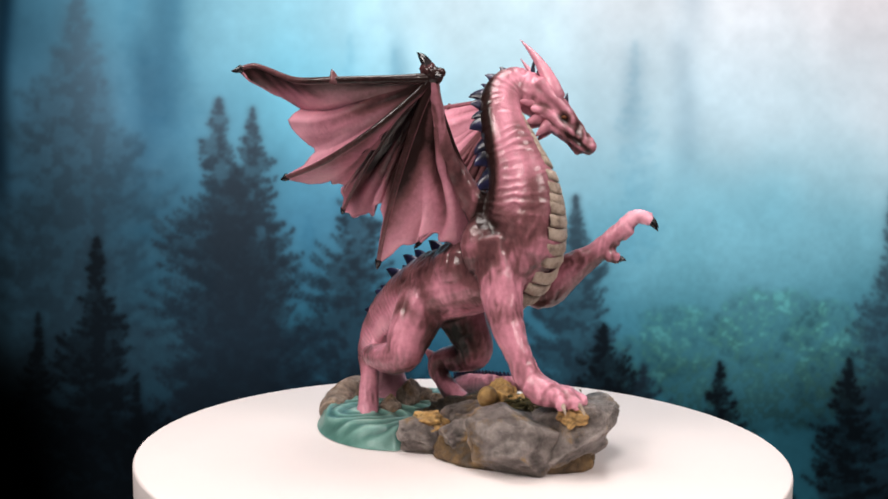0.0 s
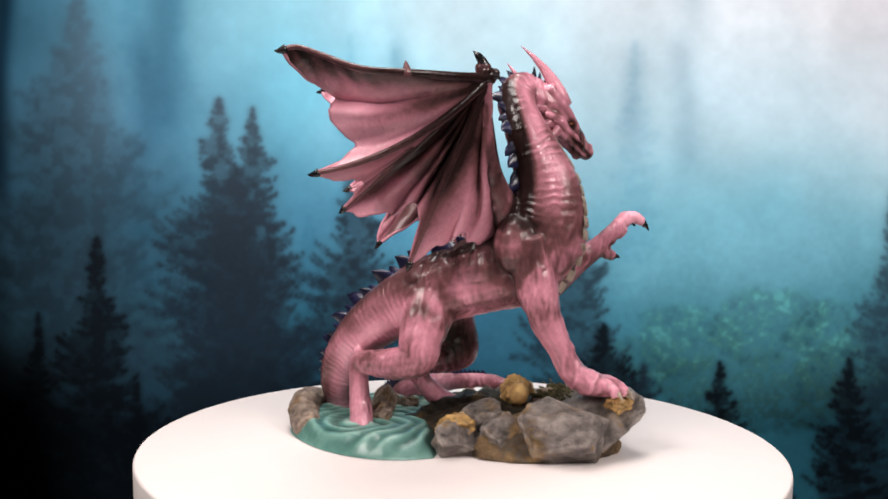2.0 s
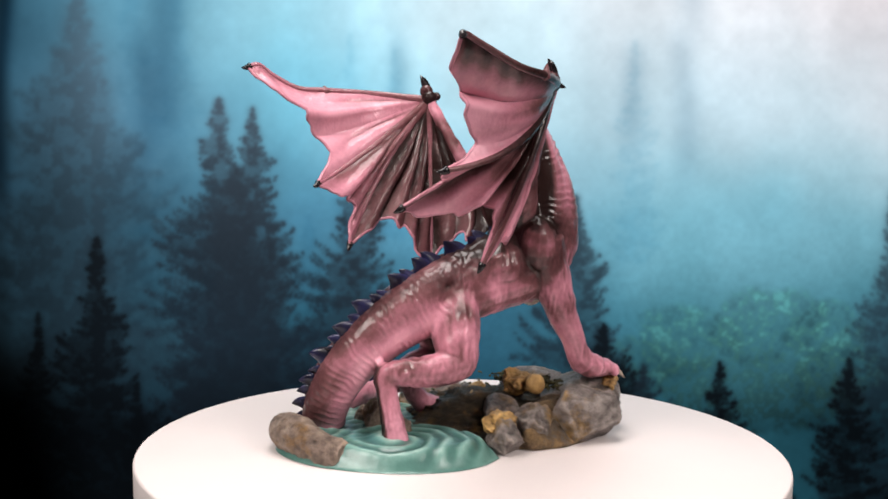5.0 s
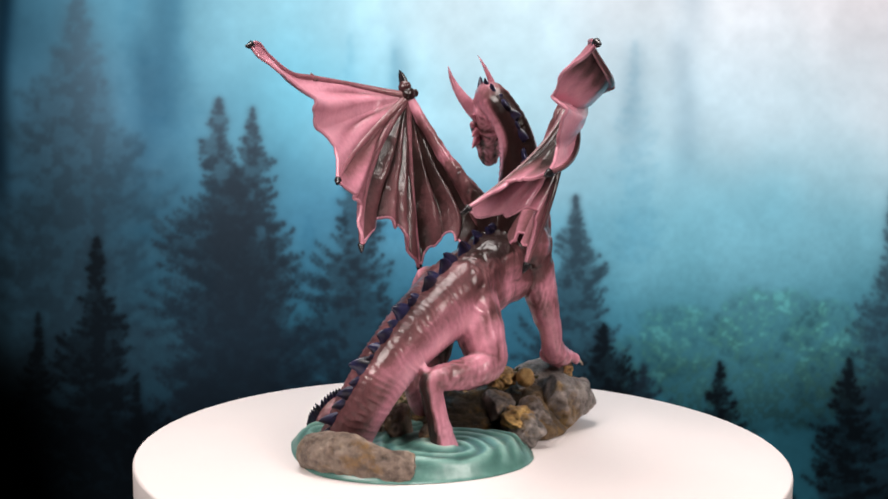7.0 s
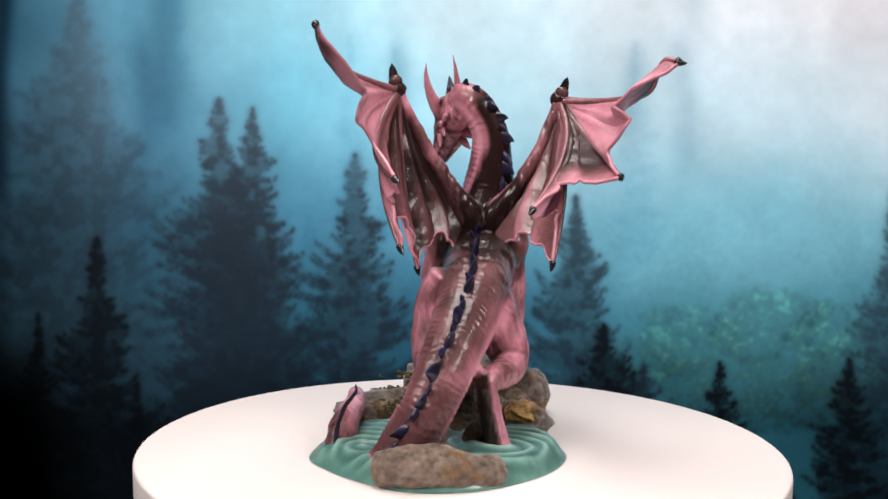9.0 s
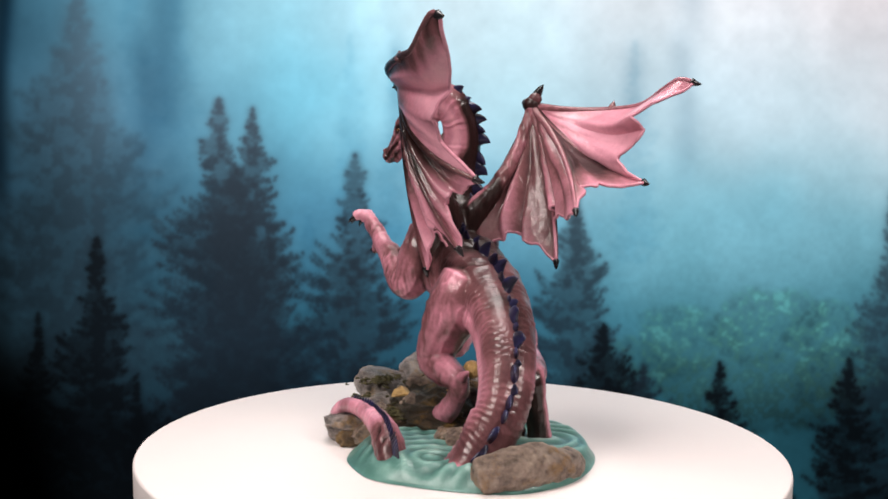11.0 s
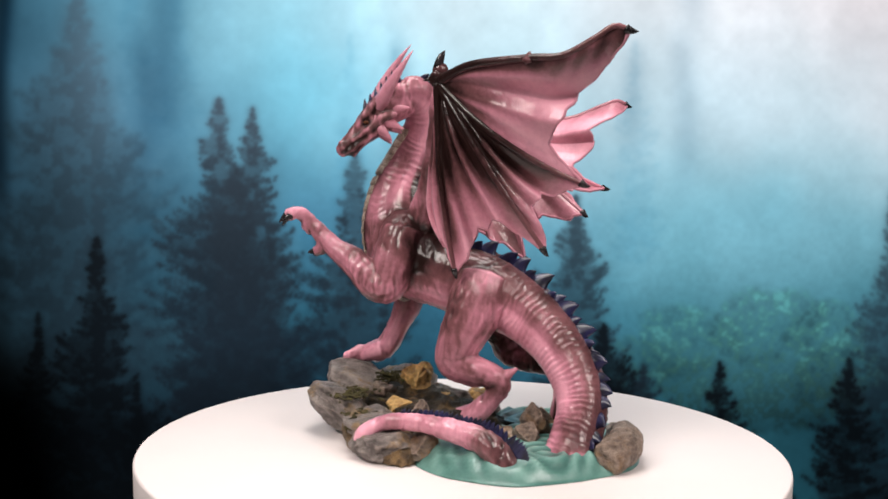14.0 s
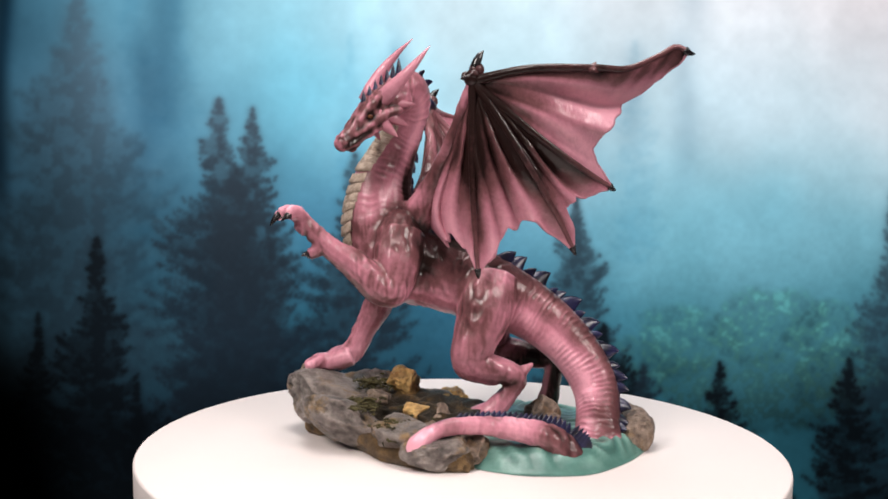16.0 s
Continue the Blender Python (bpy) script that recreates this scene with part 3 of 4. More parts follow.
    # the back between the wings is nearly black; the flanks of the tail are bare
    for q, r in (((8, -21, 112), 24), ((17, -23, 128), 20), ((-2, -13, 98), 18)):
        wash_shade += 0.75 * smoothstep(r, r * 0.35, np.linalg.norm(v - np.array(q), axis=1)) * smoothstep(0.30, 0.75, (nrm * np.array((-0.85, 0.38, 0.35))).sum(1))
    wash_shade -= 0.26 * tailwards * on_spine * smoothstep(0.55, -0.2, top)
    head = smoothstep(27, 36, v[:, 0]) * smoothstep(131, 136, v[:, 2]) * smoothstep(-45, -30, v[:, 1])
    wash_shade += head * (0.20 + 0.34 * lumps(v, 4.5, 51) + 0.10 * hollow)
    # mouth line and eye sockets
    jaw = spline(((58, -20.3, 136.5), (50, -19.2, 142.5), (44, -18.3, 146.5), (38, -17.4, 150)), 12)
    for k in (-1, 1):
        near_jaw = np.full(len(v), 1e3)
        for p in jaw:
            near_jaw = np.minimum(near_jaw, np.linalg.norm((v - p - np.array((0.14, 1.0, 0)) * k * 4.6) * (1, 0.6, 1), axis=1))
        wash_shade += 0.42 * smoothstep(1.7, 0.7, near_jaw)
        wash_shade += 0.28 * smoothstep(4.2, 1.8, np.linalg.norm(v - np.array((45.6, -18.6, 152.4)) - np.array((0.14, 1.0, 0)) * k * 5.4, axis=1))
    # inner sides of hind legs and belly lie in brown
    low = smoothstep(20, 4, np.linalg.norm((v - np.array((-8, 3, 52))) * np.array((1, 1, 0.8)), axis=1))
    wash_shade += 0.60 * low + 0.65 * smoothstep(26, 12, np.linalg.norm((v - np.array((-43, 16, 22))) * (1, 1, 0.7), axis=1)) * smoothstep(0.1, 0.6, nrm[:, 1]) * smoothstep(0.8, 1.3, reach)
    wash_shade -= 0.22 * smoothstep(46, 34, v[:, 2]) * smoothstep(20, 34, v[:, 0])
    wash_shade -= 0.25 * smoothstep(66, 78, v[:, 0])
    tail_end = smoothstep(44, 50, v[:, 0]) * smoothstep(22, 16, v[:, 2]) * smoothstep(15, 25, v[:, 1])
    wash_shade -= 0.5 * tail_end
    wash_shade += 0.30 * smoothstep(28, 38, v[:, 0]) * smoothstep(46, 41, v[:, 0]) * smoothstep(24, 20, v[:, 2]) * smoothstep(28, 32, v[:, 1])
    wash_shade += 0.32 * smoothstep(56, 66, v[:, 1]) * smoothstep(-24, -12, v[:, 0])
    wash_shade -= 0.02 * fold * soft * smoothstep(-0.2, 0.5, n_mid + 0.3)
    return v, f, wash_shade


def wing(c, wrist, root, foot, lead_finger, tips, bows, hems, out, billow, flip):
    """Arm, four clawed fingers and the skin between them. out: the side that faces away from the trunk;
    hems: for each skin, how far out its free edge lies, from one finger to the next."""
    wrist, root, foot, out = np.array(wrist, float), np.array(root, float), np.array(foot, float), unit(np.array(out, float))
    u = np.linspace(0, 1, 44)
    first = spline((wrist,) + lead_finger, 16)
    along = np.concatenate([[0], np.cumsum(np.linalg.norm(np.diff(first, axis=0), axis=1))])
    curves = [np.stack([np.interp(u, along / along[-1], first[:, i]) for i in range(3)], 1)]
    for tip, bow in zip(tips, bows):
        tip = np.array(tip, float)
        ctrl = (wrist + tip) / 2 + 2 * np.array(bow, float) * 0.5
        curves.append(np.array([(1 - q) ** 2 * wrist + 2 * q * (1 - q) * ctrl + q * q * tip for q in u]))
    arm = spline((wrist, wrist * 0.5 + root * 0.5 + out * 1.5, root, foot), 12)
    arm = np.stack([np.interp(u, np.linspace(0, 1, len(arm)), arm[:, i]) for i in range(3)], 1)
    for k, cv in enumerate(curves):
        c.tube(cv, np.interp(u, (0, 0.15, 0.8, 1), (2.6, 1.9, 1.25, 1.0)), 0, np.interp(u, (0, 0.6, 1), (0.80, 0.66, 0.38)).repeat(12).tolist() + [0.7, 0.2], 12)
        start = len(c.v) - 12 * len(u) - 2
        for i in range(len(u)):
            for j in range(12):
                facing = (np.array(c.v[start + 12 * i + j]) - cv[i]) @ out
                if facing < 0:
                    c.w[start + 12 * i + j] = 0.55 * c.w[start + 12 * i + j] - 0.05
        d = unit(cv[-1] - cv[-4])
        c.spike(cv[-1] - d * 1.5, cv[-1] + d * 3.4, 1.75, 2, 0.9, bend=(0, 0, -0.4))
    # knuckle, thumb claw and small spurs
    c.ball(wrist + np.array((0, 0, 1.0)), (4.6, 4.2, 4.0), 0, 0.75)
    c.ball(wrist + out * 2.5 + np.array((0, 0, 2.2)), (2.6, 2.4, 2.4), 0, 0.7)
    c.ball(wrist - out * 1.5 + np.array((2.2, -2, 2.4)), (2.4, 2.2, 2.2), 0, 0.7)
    edges = curves + [arm]
    nv = 45
    for k in range(4):
        a, b = edges[k], edges[k + 1]
        grid = np.zeros((len(u), nv, 3))
        wash_shade = np.zeros((len(u), nv))
        folding = np.zeros((len(u), nv))
        for j, q in enumerate(np.linspace(0, 1, nv)):
            end = float(np.interp(q, hems[k][0], hems[k][1])) + (0.018 if k else 0.008) * math.sin(q * 21 + k * 2) * math.sin(math.pi * q) + 0.010 * math.sin(q * 37 + k) * math.sin(math.pi * q)
            s = u * end
            pa = np.stack([np.interp(s, u, a[:, i]) for i in range(3)], 1)
            pb = np.stack([np.interp(s, u, b[:, i]) for i in range(3)], 1)
            sag = math.sin(math.pi * q) * billow[k] * s
            if k == 0:
                sag = float(np.interp(q, hems[0][0], hems[0][2])) * np.interp(s, (0, 0.3, 0.55, 0.8, 1), (0, 0.2, 0.65, 1.0, 1.0))
            folds = (2.6, 2.4, 3.2, 2.4)[k]
            bent = math.pi * (q * folds + 0.2 * math.sin(7 * q + k)) + 0.9 * np.sin(4.5 * s + 2 * k)
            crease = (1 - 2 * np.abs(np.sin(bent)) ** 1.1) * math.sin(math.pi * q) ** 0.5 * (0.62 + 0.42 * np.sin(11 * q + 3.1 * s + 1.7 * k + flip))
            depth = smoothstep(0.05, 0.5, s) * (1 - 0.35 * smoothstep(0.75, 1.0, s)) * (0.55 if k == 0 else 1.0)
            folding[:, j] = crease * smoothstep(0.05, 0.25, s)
            grid[:, j] = pa * (1 - q) + pb * q + out * (sag + (3.3 if k else 2.4) * crease * depth)[:, None]
            base = np.interp(s, (0, 0.25, 0.55, 0.8, 1.0), ((0.76, 0.36, -0.04, -0.24, -0.32), (0.95, 0.88, 0.66, 0.26, -0.14), (0.95, 0.84, 0.58, 0.18, -0.16), (0.80, 0.62, 0.36, 0.08, -0.10))[k])
            lead = 0.62 * smoothstep(0.24, 0.03, q) * (0.45 + 0.55 * smoothstep(0.35, 0.8, s)) if k == 0 else 0.0
            bare = (0.0, 0.10, 0.22, 0.22)[k] + (0.10 if flip < 0 else 0.0)
            if k == 0:
                lead = lead + (0.50 * smoothstep(0.72, 0.98, s) + 0.12 * np.sin(64 * s + 9 * q) * smoothstep(0.5, 0.75, s)) * smoothstep(0.32, 0.06, q)
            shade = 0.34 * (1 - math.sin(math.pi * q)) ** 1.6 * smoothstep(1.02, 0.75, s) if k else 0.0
            wash_shade[:, j] = base + lead + shade - bare * smoothstep(0.30, 0.6, s) * math.sin(math.pi * q)
        flat = grid.reshape(-1, 3)
        wob = lumps(flat, 11.0, 8) * 0.7 + lumps(flat, 3.0, 9) * 0.12
        gu = np.gradient(grid, axis=0)
        gv = np.gradient(grid, axis=1)
        nrm = np.cross(gu, gv)
        nrm /= np.linalg.norm(nrm, axis=2)[..., None] + 1e-9
        nrm[0] = nrm[1]
        nrm *= np.sign((nrm[1:] * out).sum())
        side_on = np.linspace(0, 1, nv)
        inset = np.clip(0.15 + np.minimum(side_on, 1 - side_on) / 0.07, 0, 1)[None, :, None]
        thick = 0.75
        for sgn in (1, -1):
            sheet = grid + nrm * inset * (wob.reshape(grid.shape[:2])[..., None] + sgn * thick)
            idx = np.arange(len(u) * nv).reshape(len(u), nv)
            faces = [(idx[i, j], idx[i + 1, j], idx[i + 1, j + 1], idx[i, j + 1]) for i in range(len(u) - 1) for j in range(nv - 1)]
            # fold ridges paler; inner face has shade painted in towards the arm
            w = (1.0 * wash_shade + 0.05 if sgn > 0 else 0.30 * wash_shade + (0.0, 0.09, 0.28, 0.42)[k] + (0.0 if flip > 0 else (0.0, 0.12, 0.24, 0.26)[k])) + (0.34 if sgn > 0 else 0.14) * lumps(flat, 17.0, 17).reshape(wash_shade.shape) * smoothstep(0.0, 0.4, wash_shade) - 0.24 * sgn * folding
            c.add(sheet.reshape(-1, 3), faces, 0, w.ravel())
            rim = sheet[-1] if sgn > 0 else np.vstack([rim, sheet[-1]])
        # rounded free edge
        mid = (rim[:nv] + rim[nv:]) / 2
        c.tube(mid, np.full(nv, 0.82), 0, 0.02, 8)


def knuckle_claws(c, wrist, thumb, forward):
    w = np.array(wrist, float)
    c.spike(w - np.array((0, 0, 1.5)), thumb, 3.3, 2, 0.9, bend=np.array(forward) * 1.6 + np.array((0, 0, 0.8)), taper=0.5)
    c.ball(w + (np.array(thumb) - w) * 0.25, (3.6, 3.4, 3.4), 0, 0.62)
    f = unit(np.array(forward, float))
    c.spike(w, w + f * 7 + np.array((0, 0, -1)), 2.2, 2, 0.9)


def dragon(parent):
    c = Clay()
    v, f, wash_shade = paint_body(sculpt_body())
    c.add(v, f, 0, wash_shade)
    # wings
    wing(c, (-14, -46.5, 165.5), (9, -26, 109), (-1, -20, 91), ((-34, -54, 163.5), (-54.5, -55.2, 162.8), (-72, -49.5, 163.6), (-86, -40, 169.5), (-93.5, -36, 172.2), (-100, -37, 170.4)),
         ((-82, -23.3, 123.8), (-59.5, 5.7, 109.6), (-38.9, -23.4, 85.2)), ((0, -16, -14), (-2, -22, 4), (-4, -8, 0)),
         (((0, 0.10, 0.20, 0.26, 0.32, 0.38, 0.48, 0.63, 0.74, 0.83, 0.93, 1), (1, 0.985, 0.95, 0.88, 0.84, 0.84, 0.88, 0.85, 0.78, 0.80, 0.86, 1), (0, -3, -8, -10, -14, -11, -5, -5, -7, -7, -3, 0)),
          ((0, 0.17, 0.42, 0.60, 0.79, 0.90, 1), (1, 0.95, 0.86, 0.83, 0.85, 0.91, 1)),
          ((0, 0.24, 0.49, 0.64, 0.80, 0.91, 1), (1, 0.95, 0.83, 0.74, 0.73, 0.80, 1)),
          ((0, 0.2, 0.5, 0.8, 1), (1, 0.92, 0.83, 0.9, 1))), (-0.62, -0.76, 0.1), (0, -3, -4, 1), 1)
    knuckle_claws(c, (-14.5, -47, 167), (-20.9, -46.4, 176.5), (0.6, -0.6, -0.1))
    wing(c, (18.5, 27, 167), (17, -12, 112), (8, -1, 91), ((10, 52, 170), (-8.5, 72, 170.2), (-20, 81.5, 170.0), (-30, 90, 175.5), (-36, 93.7, 179.6), (-41.2, 96.5, 177.8)),
         ((-38.2, 59.2, 121.3), (-24.8, 48.9, 92.6), (8.3, 20.6, 81.5)), ((10, 16, -10), (8, 14, 0), (6, 2, 0)),
         (((0, 0.10, 0.20, 0.27, 0.31, 0.37, 0.43, 0.61, 0.71, 0.80, 0.89, 1), (1, 0.985, 0.95, 0.90, 0.81, 0.79, 0.81, 0.78, 0.74, 0.76, 0.82, 1), (0, 0, -2, -6, -9.5, -9, -6, 2, 0, -2, -2, 0)),
          ((0, 0.26, 0.54, 0.74, 0.82, 0.92, 1), (1, 0.89, 0.81, 0.82, 0.90, 0.97, 1)),
          ((0, 0.06, 0.13, 0.24, 0.35, 0.52, 0.70, 0.86, 1), (1, 0.94, 0.88, 0.81, 0.78, 0.79, 0.85, 0.95, 1)),
          ((0, 0.2, 0.5, 0.8, 1), (1, 0.92, 0.83, 0.9, 1))), (0.50, 0.85, 0.1), (0, -3, -3, 1), -1)
    knuckle_claws(c, (18.5, 27.5, 169), (16.7, 31.5, 180), (0.8, -0.2, -0.1))
    c.spike((-54.5, -55, 162), (-55.8, -55.8, 167.3), 2.6, 0, 0.8, wash_shade=0.4)
    c.spike((-8.5, 72, 169.0), (-9.4, 73.2, 172.6), 2.6, 0, 0.8, wash_shade=0.5)
    # horns and crest
    for base, tip, bend in (((41, -22.6, 161), (25.4, -9.0, 190.5), (1.8, -2.8, 0.4)), ((40, -12.6, 161), (26.7, 6.2, 184.8), (0.8, 3.0, 0))):
        c.spike(base, tip, 4.7, 0, 0.74, bend=bend, wash_shade=0.02, taper=0.9)
    for k in range(7):
        q = k / 6
        p = np.array((47.0, -18.8, 160.0)) * (1 - q) + np.array((32.0, -12.0, 174)) * q
        c.spike(p - np.array((1.0, 0, 1.5)), p + np.array((-0.2, 0.8, 4.6 + 2.4 * q)), 2.6, 1, 0.6, up=(0.2, 1, 0))
    for k in (-1, 1):
        side = np.array((0.14, 1.0, 0)) * k
        for b, e in (((36, -17, 153), (27.5, -15.8, 149)), ((39, -17.5, 149.5), (33, -16.6, 143.5)), ((33, -16.4, 159), (24.5, -15, 159.5)), ((41, -18, 153.5), (35, -17, 153))):
            c.spike(np.array(b) + side * 6.2, np.array(e) + side * 8.8, 3.0, 0, 0.6, wash_shade=0.12)
        c.ball(np.array((45.6, -18.6, 152.4)) + side * 6.0, (1.4, 0.95, 1.0), 4)
    # plates down the neck, back and tail
    at, k = 12.0, 0
    while at < ARC[-1] - 8:
        i = int(np.searchsorted(ARC, at))
        big = float(np.interp(at, (0, 30, 70, 100, 150, 230, 300), (2.8, 4.6, 5.8, 4.6, 6.4, 4.4, 3.0))) * (1.0 + 0.34 * math.sin(k * 2.4) + 0.16 * math.sin(k * 5.1))
        base = SPINE[i, :3] + BACK[i] * SPINE[i, 3] * 0.86
        lean = TANGENT[i] * (0.40 if at > ARC[14 * 6] else 0.22) + SIDE[i] * 0.30 * math.sin(k * 2.7)
        c.spike(base, base + BACK[i] * (big + 1.0) + lean * big * 1.3, big * 0.80, 1, 0.40, up=TANGENT[i], bend=TANGENT[i] * -0.12 * big)
        at += big * 0.80 + 0.8
        k += 1
    # plates on the loose end of the tail
    e = spline(((-9, 71.5, 5), (-6.5, 69.5, 12), (1.5, 62.5, 19), (11, 54.5, 21), (22, 46, 22), (35, 39.5, 21.6)), 6)
    for i in range(1, len(e)):
        tall = 2.0 + 1.8 * smoothstep(20, 6, i)
        c.spike(e[i] - (0, 0, 1.2), e[i] + (-1.2 - 2 * (i < 9), 0.8 + 1.5 * (i < 9), tall), 1.9, 1, 0.45, up=(0.75, -0.6, 0))
    # belly scutes
    at = ARC[14 * 3]
    while at < ARC[14 * 7] + 6:
        i = int(np.searchsorted(ARC, at))
        r = SPINE[i, 3] * 1.02 + np.interp(i, (14 * 3, 14 * 5, 14 * 6), (0.2, 0.6, 1.4))
        width = np.interp(at, (ARC[14 * 3], ARC[14 * 5], ARC[14 * 7] + 6), (0.50, 0.58, 0.50))
        verts, faces = [], []
        n = 9
        for row, (shift, lift) in enumerate(((-2.6, -1.0), (-2.0, 0.1), (1.6, 0.8), (2.7, 0.6), (3.0, -1.2))):
            for j in range(n):
                g = (j / (n - 1) - 0.5) * 2 * width
                bow = 1.5 * math.cos(g / width * math.pi / 2)
                d = -BACK[i] * math.cos(g) + SIDE[i] * math.sin(g)
                verts.append(SPINE[i, :3] + d * (r + lift - 1.2 * (abs(g) / width) ** 3) + TANGENT[i] * (shift + bow))
        for row in range(4):
            for j in range(n - 1):
                faces.append((row * n + j, row * n + j + 1, (row + 1) * n + j + 1, (row + 1) * n + j))
        c.add(verts, faces, 3, 0)
        at += 4.0
    # claws
    for b, e in (((50.5, -59, 31), (54, -59.5, 27)), ((47.5, -66, 31), (50, -69, 27)), ((41, -68, 31), (42, -71.5, 27.5)),
                 ((82.5, -32.3, 106), (86, -33.5, 101.5)), ((83.5, -28, 107), (87.5, -28, 103)), ((81.5, -24, 106.5), (86, -23, 103.5)),
                 ((69.5, -26, 88.6), (73.5, -27, 88)), ((13, 4, 10), (16, 1.5, 8)), ((15, 9, 10), (18.5, 8, 8)), ((12, 14, 10), (15, 14.5, 8))):
        c.spike(b, e, 1.25 if e[1] < -55 else 1.9, 3 if e[1] < -55 else 2, 0.9, bend=(0, 0, 0.6))
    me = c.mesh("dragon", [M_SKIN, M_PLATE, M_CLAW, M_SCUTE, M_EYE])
    ob = new("dragon", me)
    ob.parent = parent
    return tagged(ob, "glossy pink dragon statue with raised wings and lifted forepaw")


# ---- the figurine's base ----
def rock(name, centre, size, turn, mat, parent, seed, label="", facets=12, detail=5, rough=1.0, lean=(0, 0)):
    """A chipped stone: a ball cut by random planes, then roughened."""
    rng = random.Random(seed)
    bm = bmesh.new()
    bmesh.ops.create_icosphere(bm, subdivisions=detail, radius=1.0)
    cuts = []
    for _ in range(facets):
        d = Vector((rng.gauss(0, 1), rng.gauss(0, 1), rng.gauss(0, 0.8))).normalized()
        cuts.append((d, rng.uniform(0.62, 0.86)))
    m = pose(0, 0, 0, *turn).to_3x3()
    o = Vector((seed * 1.7, seed * 0.9, seed * 0.3))
    mean = sum(size) / 3
    for vert in bm.verts:
        p = vert.co.copy()
        for d, h in cuts:
            over = p.dot(d) - h
            if over > 0:
                p -= d * over
        w = p * mean / 10 + o
        n = noise.noise(p * 1.8 + o) * 0.05
        if rough > 0.3:
            ridge = 1 - abs(noise.noise(w * 1.5)) * 2
            n += 2.0 * rough * (0.9 * noise.noise(w * 2.3) + 0.7 * ridge + 0.5 * noise.noise(w * 5.0) + 0.30 * noise.noise(w * 10.0)) / mean
        p = p * (1 + n)
        q = m @ Vector((p.x * size[0], p.y * size[1], p.z * size[2])) + Vector(centre)
        rise = (q.z - centre[2]) / size[2]
        q.x += lean[0] * rise
        q.y += lean[1] * rise
        q.z = max(q.z, 0.25)
        vert.co = q * MM
    return part(name, bm, mat, parent, label)


def pool(parent):
    """Swirling painted water: a raised sheet with curling ridges."""
    c = Clay()
    outline = ((-29, -30), (-44, -27), (-58, -17), (-69, 1), (-74, 24), (-72, 46), (-60, 66), (-38, 76), (-18, 80), (-2, 80), (12, 72), (24, 60),
               (30, 40), (16, 18), (-10, 2), (-20, -18))
    ring = spline(tuple((*p, 0) for p in outline + outline[:1]), 9)[:-1, :2]
    mid = np.array((-38.0, 28.0))
    rows = 44
    verts, crest = [], []
    for i in range(rows + 1):
        q = (i / rows)
        for p in ring:
            s = mid + (p - mid) * q
            verts.append((s[0], s[1], 0))
    v = np.array(verts)
    q = np.repeat(np.arange(rows + 1) / rows, len(ring))
    wob = lumps(v, 16, 4)
    foot = np.array((-47.0, 11.0))
    tail = np.array((-20.0, 64.0))
    d1 = np.linalg.norm(v[:, :2] - foot, axis=1)
    d2 = np.linalg.norm(v[:, :2] - tail, axis=1)
    ang = np.arctan2(v[:, 1] - foot[1], v[:, 0] - foot[0])
    w1, w2 = np.exp(-d1 / 26), np.exp(-d2 / 22)
    swirl = (np.sin(d1 * 0.80 + ang * 3.0 + wob * 4.5) * w1 + np.sin(d2 * 0.85 + ang * 2.0 + wob * 4.5) * w2) / (w1 + w2 + 0.05)
    z = 9.0 * smoothstep(1.0, 0.80, q) ** 0.55 + (swirl * 0.75 + wob * 0.9) * smoothstep(1.0, 0.9, q)
    z = np.where(q >= 1, 0.25, np.maximum(z, 0.4))
    v[:, 2] = z
    n = len(ring)
    faces = [(i * n + k, i * n + (k + 1) % n, (i + 1) * n + (k + 1) % n, (i + 1) * n + k) for i in range(rows) for k in range(n)]
    faces.append(tuple(rows * n + k for k in range(n))[::-1])
    c.add(v, faces, 0, 0)
    me = c.mesh("water_pool", [M_WATER])
    me.attributes.new("crest", "FLOAT", "POINT").data.foreach_set("value", (0.16 + 0.27 * swirl * smoothstep(1.0, 0.85, q) + 0.1 * wob).astype(np.float32))
    ob = new("water_pool", me)
    ob.parent = parent
    return tagged(ob, "swirling sea-green painted water with pale ripples")


def moss(name, centre, spread, count, parent, seed):
    rng = random.Random(seed)
    c = Clay()
    for _ in range(count):
        a = np.array(centre, float) + np.array((rng.gauss(0, spread[0]), rng.gauss(0, spread[1]), rng.gauss(0, spread[2])))
        d = np.array((rng.gauss(0, 1), rng.gauss(0, 1), rng.uniform(-0.5, 0.15)))
        c.spike(a, a + unit(d) * rng.uniform(2.0, 4.5), 0.5, 0, 1.0, bend=(rng.gauss(0, 0.6), rng.gauss(0, 0.6), 0.3))
    ob = new(name, c.mesh(name, [M_MOSS]))
    ob.parent = parent
    return tagged(ob, "olive green moss tuft")


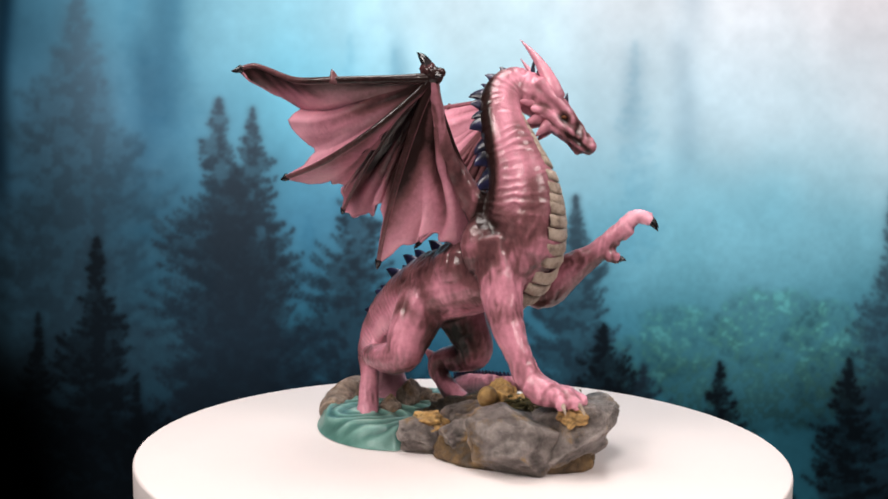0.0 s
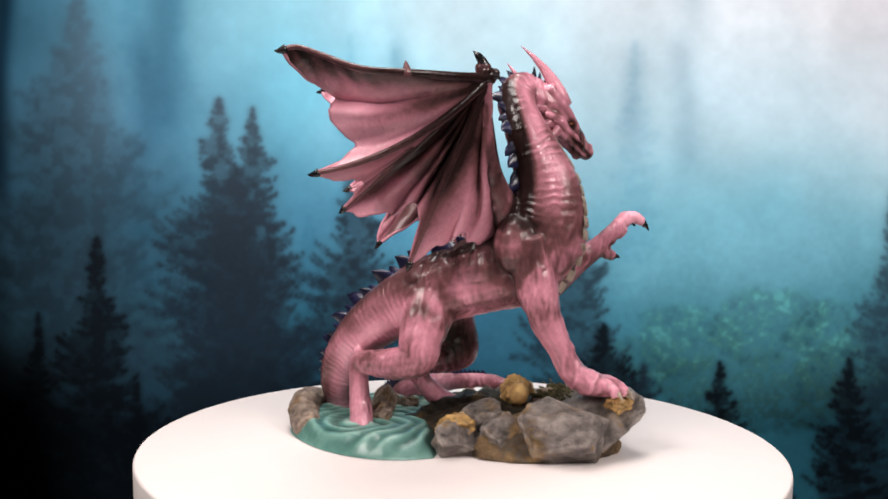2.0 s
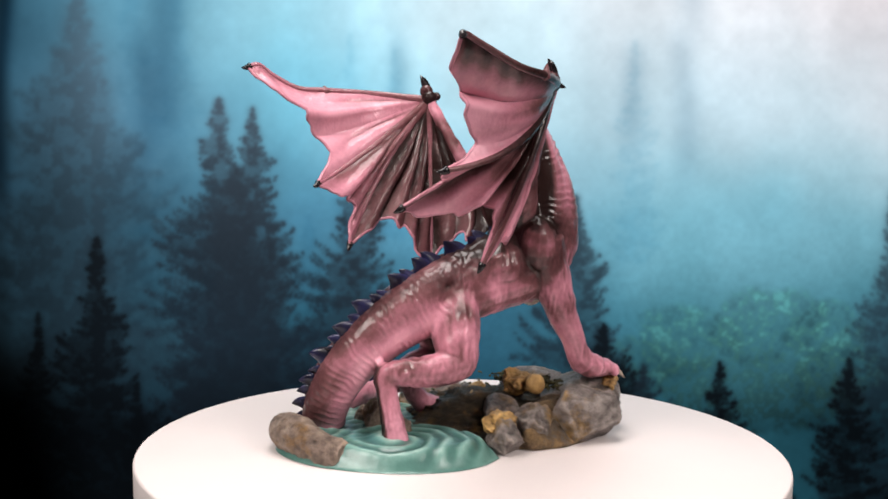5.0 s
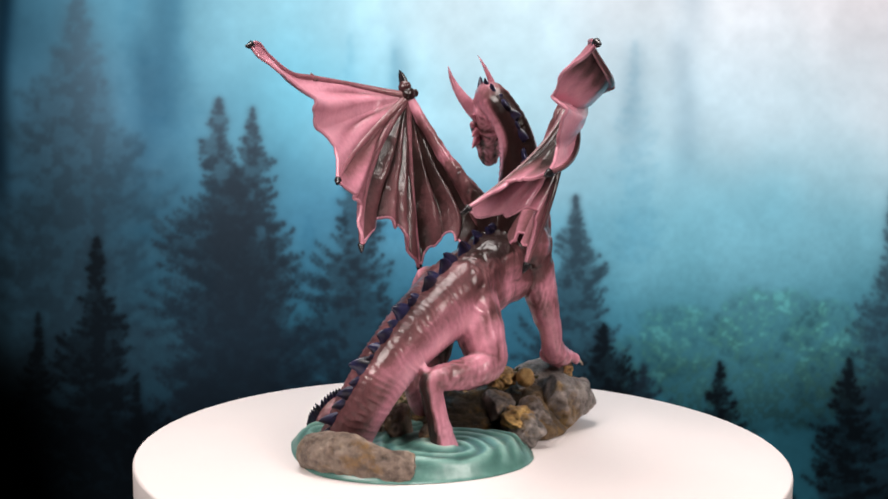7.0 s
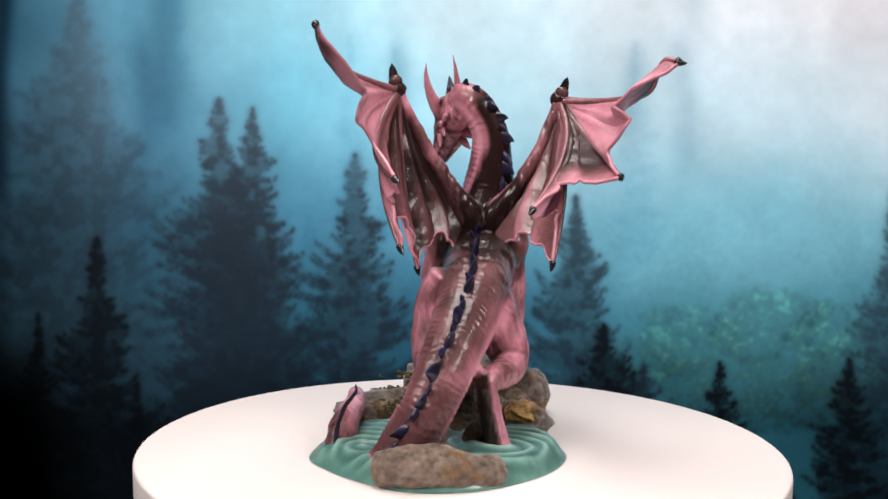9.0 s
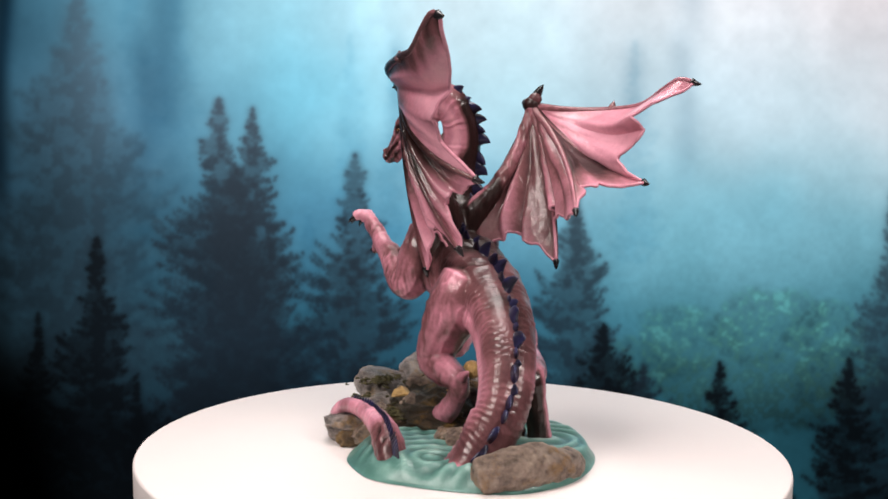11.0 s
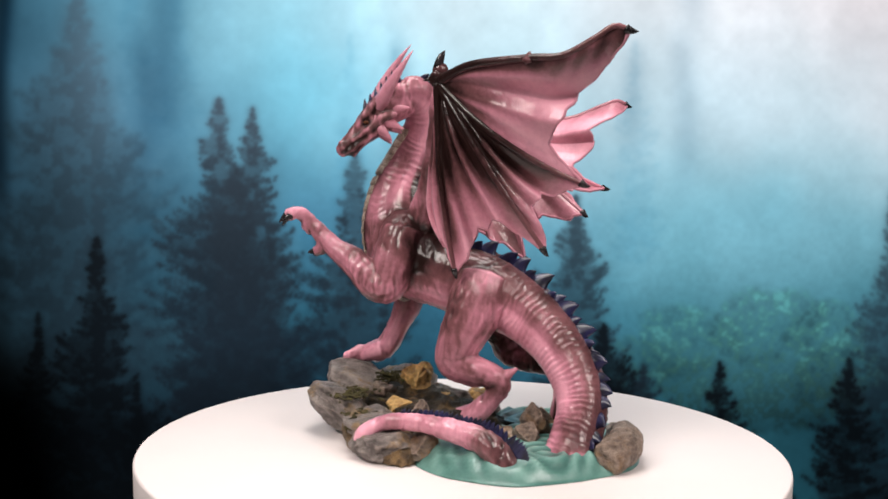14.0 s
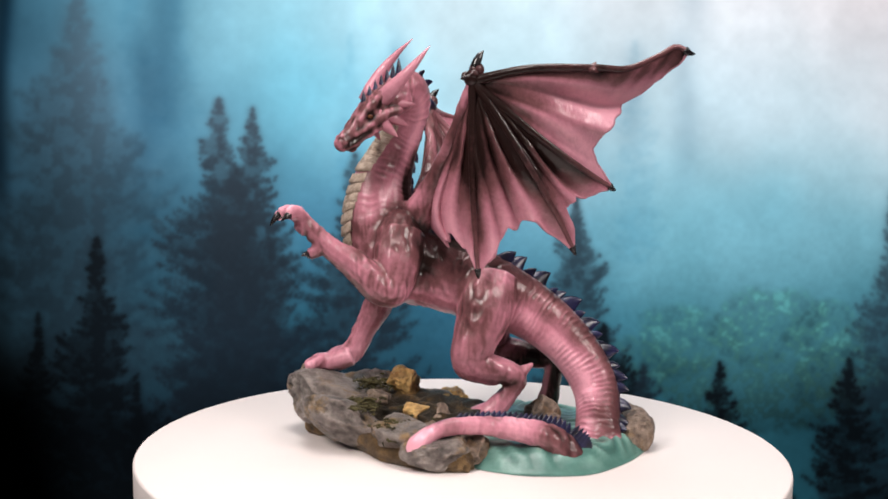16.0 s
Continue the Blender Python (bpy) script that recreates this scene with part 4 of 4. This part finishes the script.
figurine = new("dragon_figurine")
tagged(figurine, "glossy painted resin dragon figurine on a rocky water base", "figurine")
dragon(figurine)
pool(figurine)
EARTH = "dark brown earth between the stones, painted dark for the hollow's shade"
ROCKS = (
    ("boulder", (42, -46, 14), (27, 24, 15.5), (0, -8, -35), M_ROCK, 3, "large flat-faced grey chipped boulder with ochre stains"),
    ("boulder", (23, -54, 12), (24, 19, 17.5), (10, 5, 20), M_ROCK, 8, "grey boulder with ochre cracks"),
    ("stone", (-17, -28, 6.5), (16, 10.5, 9), (0, 6, 10), M_ROCK, 12, "low grey stone at the edge of the pool"),
    ("stone", (2, -36, 9), (12, 11, 11), (0, 0, 40), M_ROCK, 15, "grey stone"),
    ("boulder", (55, -16, 13), (15, 24, 13), (0, -12, 5), M_ROCK, 21, "grey slab with moss on its top"),
    ("boulder", (44, 12, 9), (16, 24, 11), (0, -6, 20), M_ROCK, 26, "grey slab with ochre patches"),
    ("stone", (42, 33, 6.5), (15, 14, 9.5), (0, 0, -20), M_ROCK, 31, "rounded grey stone under the tail's end"),
    ("stone", (27, 40, 6), (9, 9, 8), (0, 0, 0), M_BROWN, 33, "brown stone"),
    ("stone", (4, -18, 13), (15, 10, 8), (0, 0, 15), M_ROCK, 37, "grey stone"),
    ("stone", (-27, 30, 12), (6.5, 7.5, 10), (0, 0, 30), M_BROWN, 41, "upright brown stone in the pool"),
    ("stone", (-21, 42, 9), (7, 6, 6), (0, 0, 0), M_BROWN, 44, "small brown stone in the pool"),
    ("stone", (-12, 36, 9), (6, 5, 4.5), (0, 0, 70), M_BROWN, 47, "small tan stone in the pool"),
    ("stone", (-36, 16, 9), (6, 6, 7), (0, 0, 0), M_BROWN, 49, "small brown stone beside the hind foot"),
    ("stone", (31, 4, 16.5), (7, 6, 5), (0, 8, 25), M_GOLD, 71, "small tan stone in the dark earth"),
    ("stone", (22, 12, 15), (6, 5.5, 5), (0, 0, 60), M_BROWN, 73, "small brown stone in the dark earth"),
    ("stone", (36, -18, 20), (6, 7, 5.5), (5, 0, 10), M_BROWN, 75, "small brown stone in the dark earth"),
    ("stone", (8, -3, 16.5), (6.5, 5, 4.5), (0, 0, 35), M_GOLD, 77, "small tan stone in the dark earth"),
    ("stone", (33, 22, 11), (6, 6, 5), (0, 0, 80), M_BROWN, 79, "small brown stone in the dark earth"),
)
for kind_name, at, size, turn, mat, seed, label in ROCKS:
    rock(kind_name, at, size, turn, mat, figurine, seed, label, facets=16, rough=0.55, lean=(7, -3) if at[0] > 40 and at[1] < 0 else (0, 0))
M_OCHRE = stony("ochre_earth_paint", [(0.30, (0.05, 0.032, 0.018)), (0.5, (0.17, 0.105, 0.05)), (0.7, (0.32, 0.20, 0.085))], 140, 0.55, 1.0, 0.5, (0.15, 0.13, 0.115), 0.8)
rock("earth_bank", (23, -40, 4), (35, 19, 15), (0, 0, -14), M_OCHRE, figurine, 54, "ochre earth packed between the grey boulders", facets=4, detail=5, rough=0.5)
rock("earth_bank", (42, 10, 3), (14, 38, 12), (0, 0, 12), M_OCHRE, figurine, 57, "ochre earth packed between the grey slabs", facets=4, detail=5, rough=0.5)
# solid earth; the shade of the hollow is put into its dark colour
rock("earth_mound", (18, -8, 4), (40, 34, 16), (0, 0, -30), M_EARTH, figurine, 52, EARTH, facets=4, detail=5, rough=2.2)


def rim_stone(parent):
    c = Clay()
    c.limb(((-68, 27, 4, 6.5), (-67, 40, 6, 7.6), (-62, 54, 9, 8.4), (-54, 64, 8.5, 8.4), (-46, 69, 6, 7.0)), n=8, ring=20)
    v, nrm, f = fused(c, 0.9, 3)
    v = v + nrm * (lumps(v, 9, 11) * 1.5 + lumps(v, 3.5, 12) * 0.6 + lumps(v, 1.8, 14) * 0.3)[:, None]
    v[:, 2] = np.maximum(v[:, 2], 0.25)
    d = Clay()
    d.add(v, f, 0, 0)
    ob = new("rim_stone", d.mesh("rim_stone", [M_BROWN]))
    ob.parent = parent
    return tagged(ob, "long curved brown-grey stone rim of the pool")


rim_stone(figurine)
rock("gold_lump", (17, -22, 25), (8.5, 7.5, 6.5), (0, 0, 20), M_GOLD, figurine, 61, "tan skull-like lump", facets=14)
rock("gold_ball", (12, -34, 26.5), (4.6, 4.6, 5.0), (0, 0, 0), M_GOLD, figurine, 63, "smooth tan golden ball", facets=0, rough=0.2)
rock("gold_shell", (-16, -25, 12.5), (9, 6.5, 4.5), (0, 0, 15), M_GOLD, figurine, 65, "ribbed tan golden shell", facets=5)
rock("gold_lump", (46, -62, 25), (5, 4, 4), (0, 0, 15), M_GOLD, figurine, 67, "ochre patch of stone under the claws", facets=5)
for k, (at, spread) in enumerate((((52, -8, 21.0), (5, 6, 0.8)), ((46, 12, 15.0), (4, 5, 0.8)), ((30, -34, 24), (4, 4, 1.2)), ((49, 18, 12.0), (3, 4, 0.7)), ((22, 18, 13), (4, 5, 1.2)))):
    moss("moss_tuft", at, spread, 90, figurine, 80 + k)


# ---- movement ----
def motions():
    for thing in (turntable, figurine):
        walk(thing, [(0.25 * k, pose(0, 0, 0, 0, 0, TURN * 0.25 * k)) for k in range(65)])


motions()
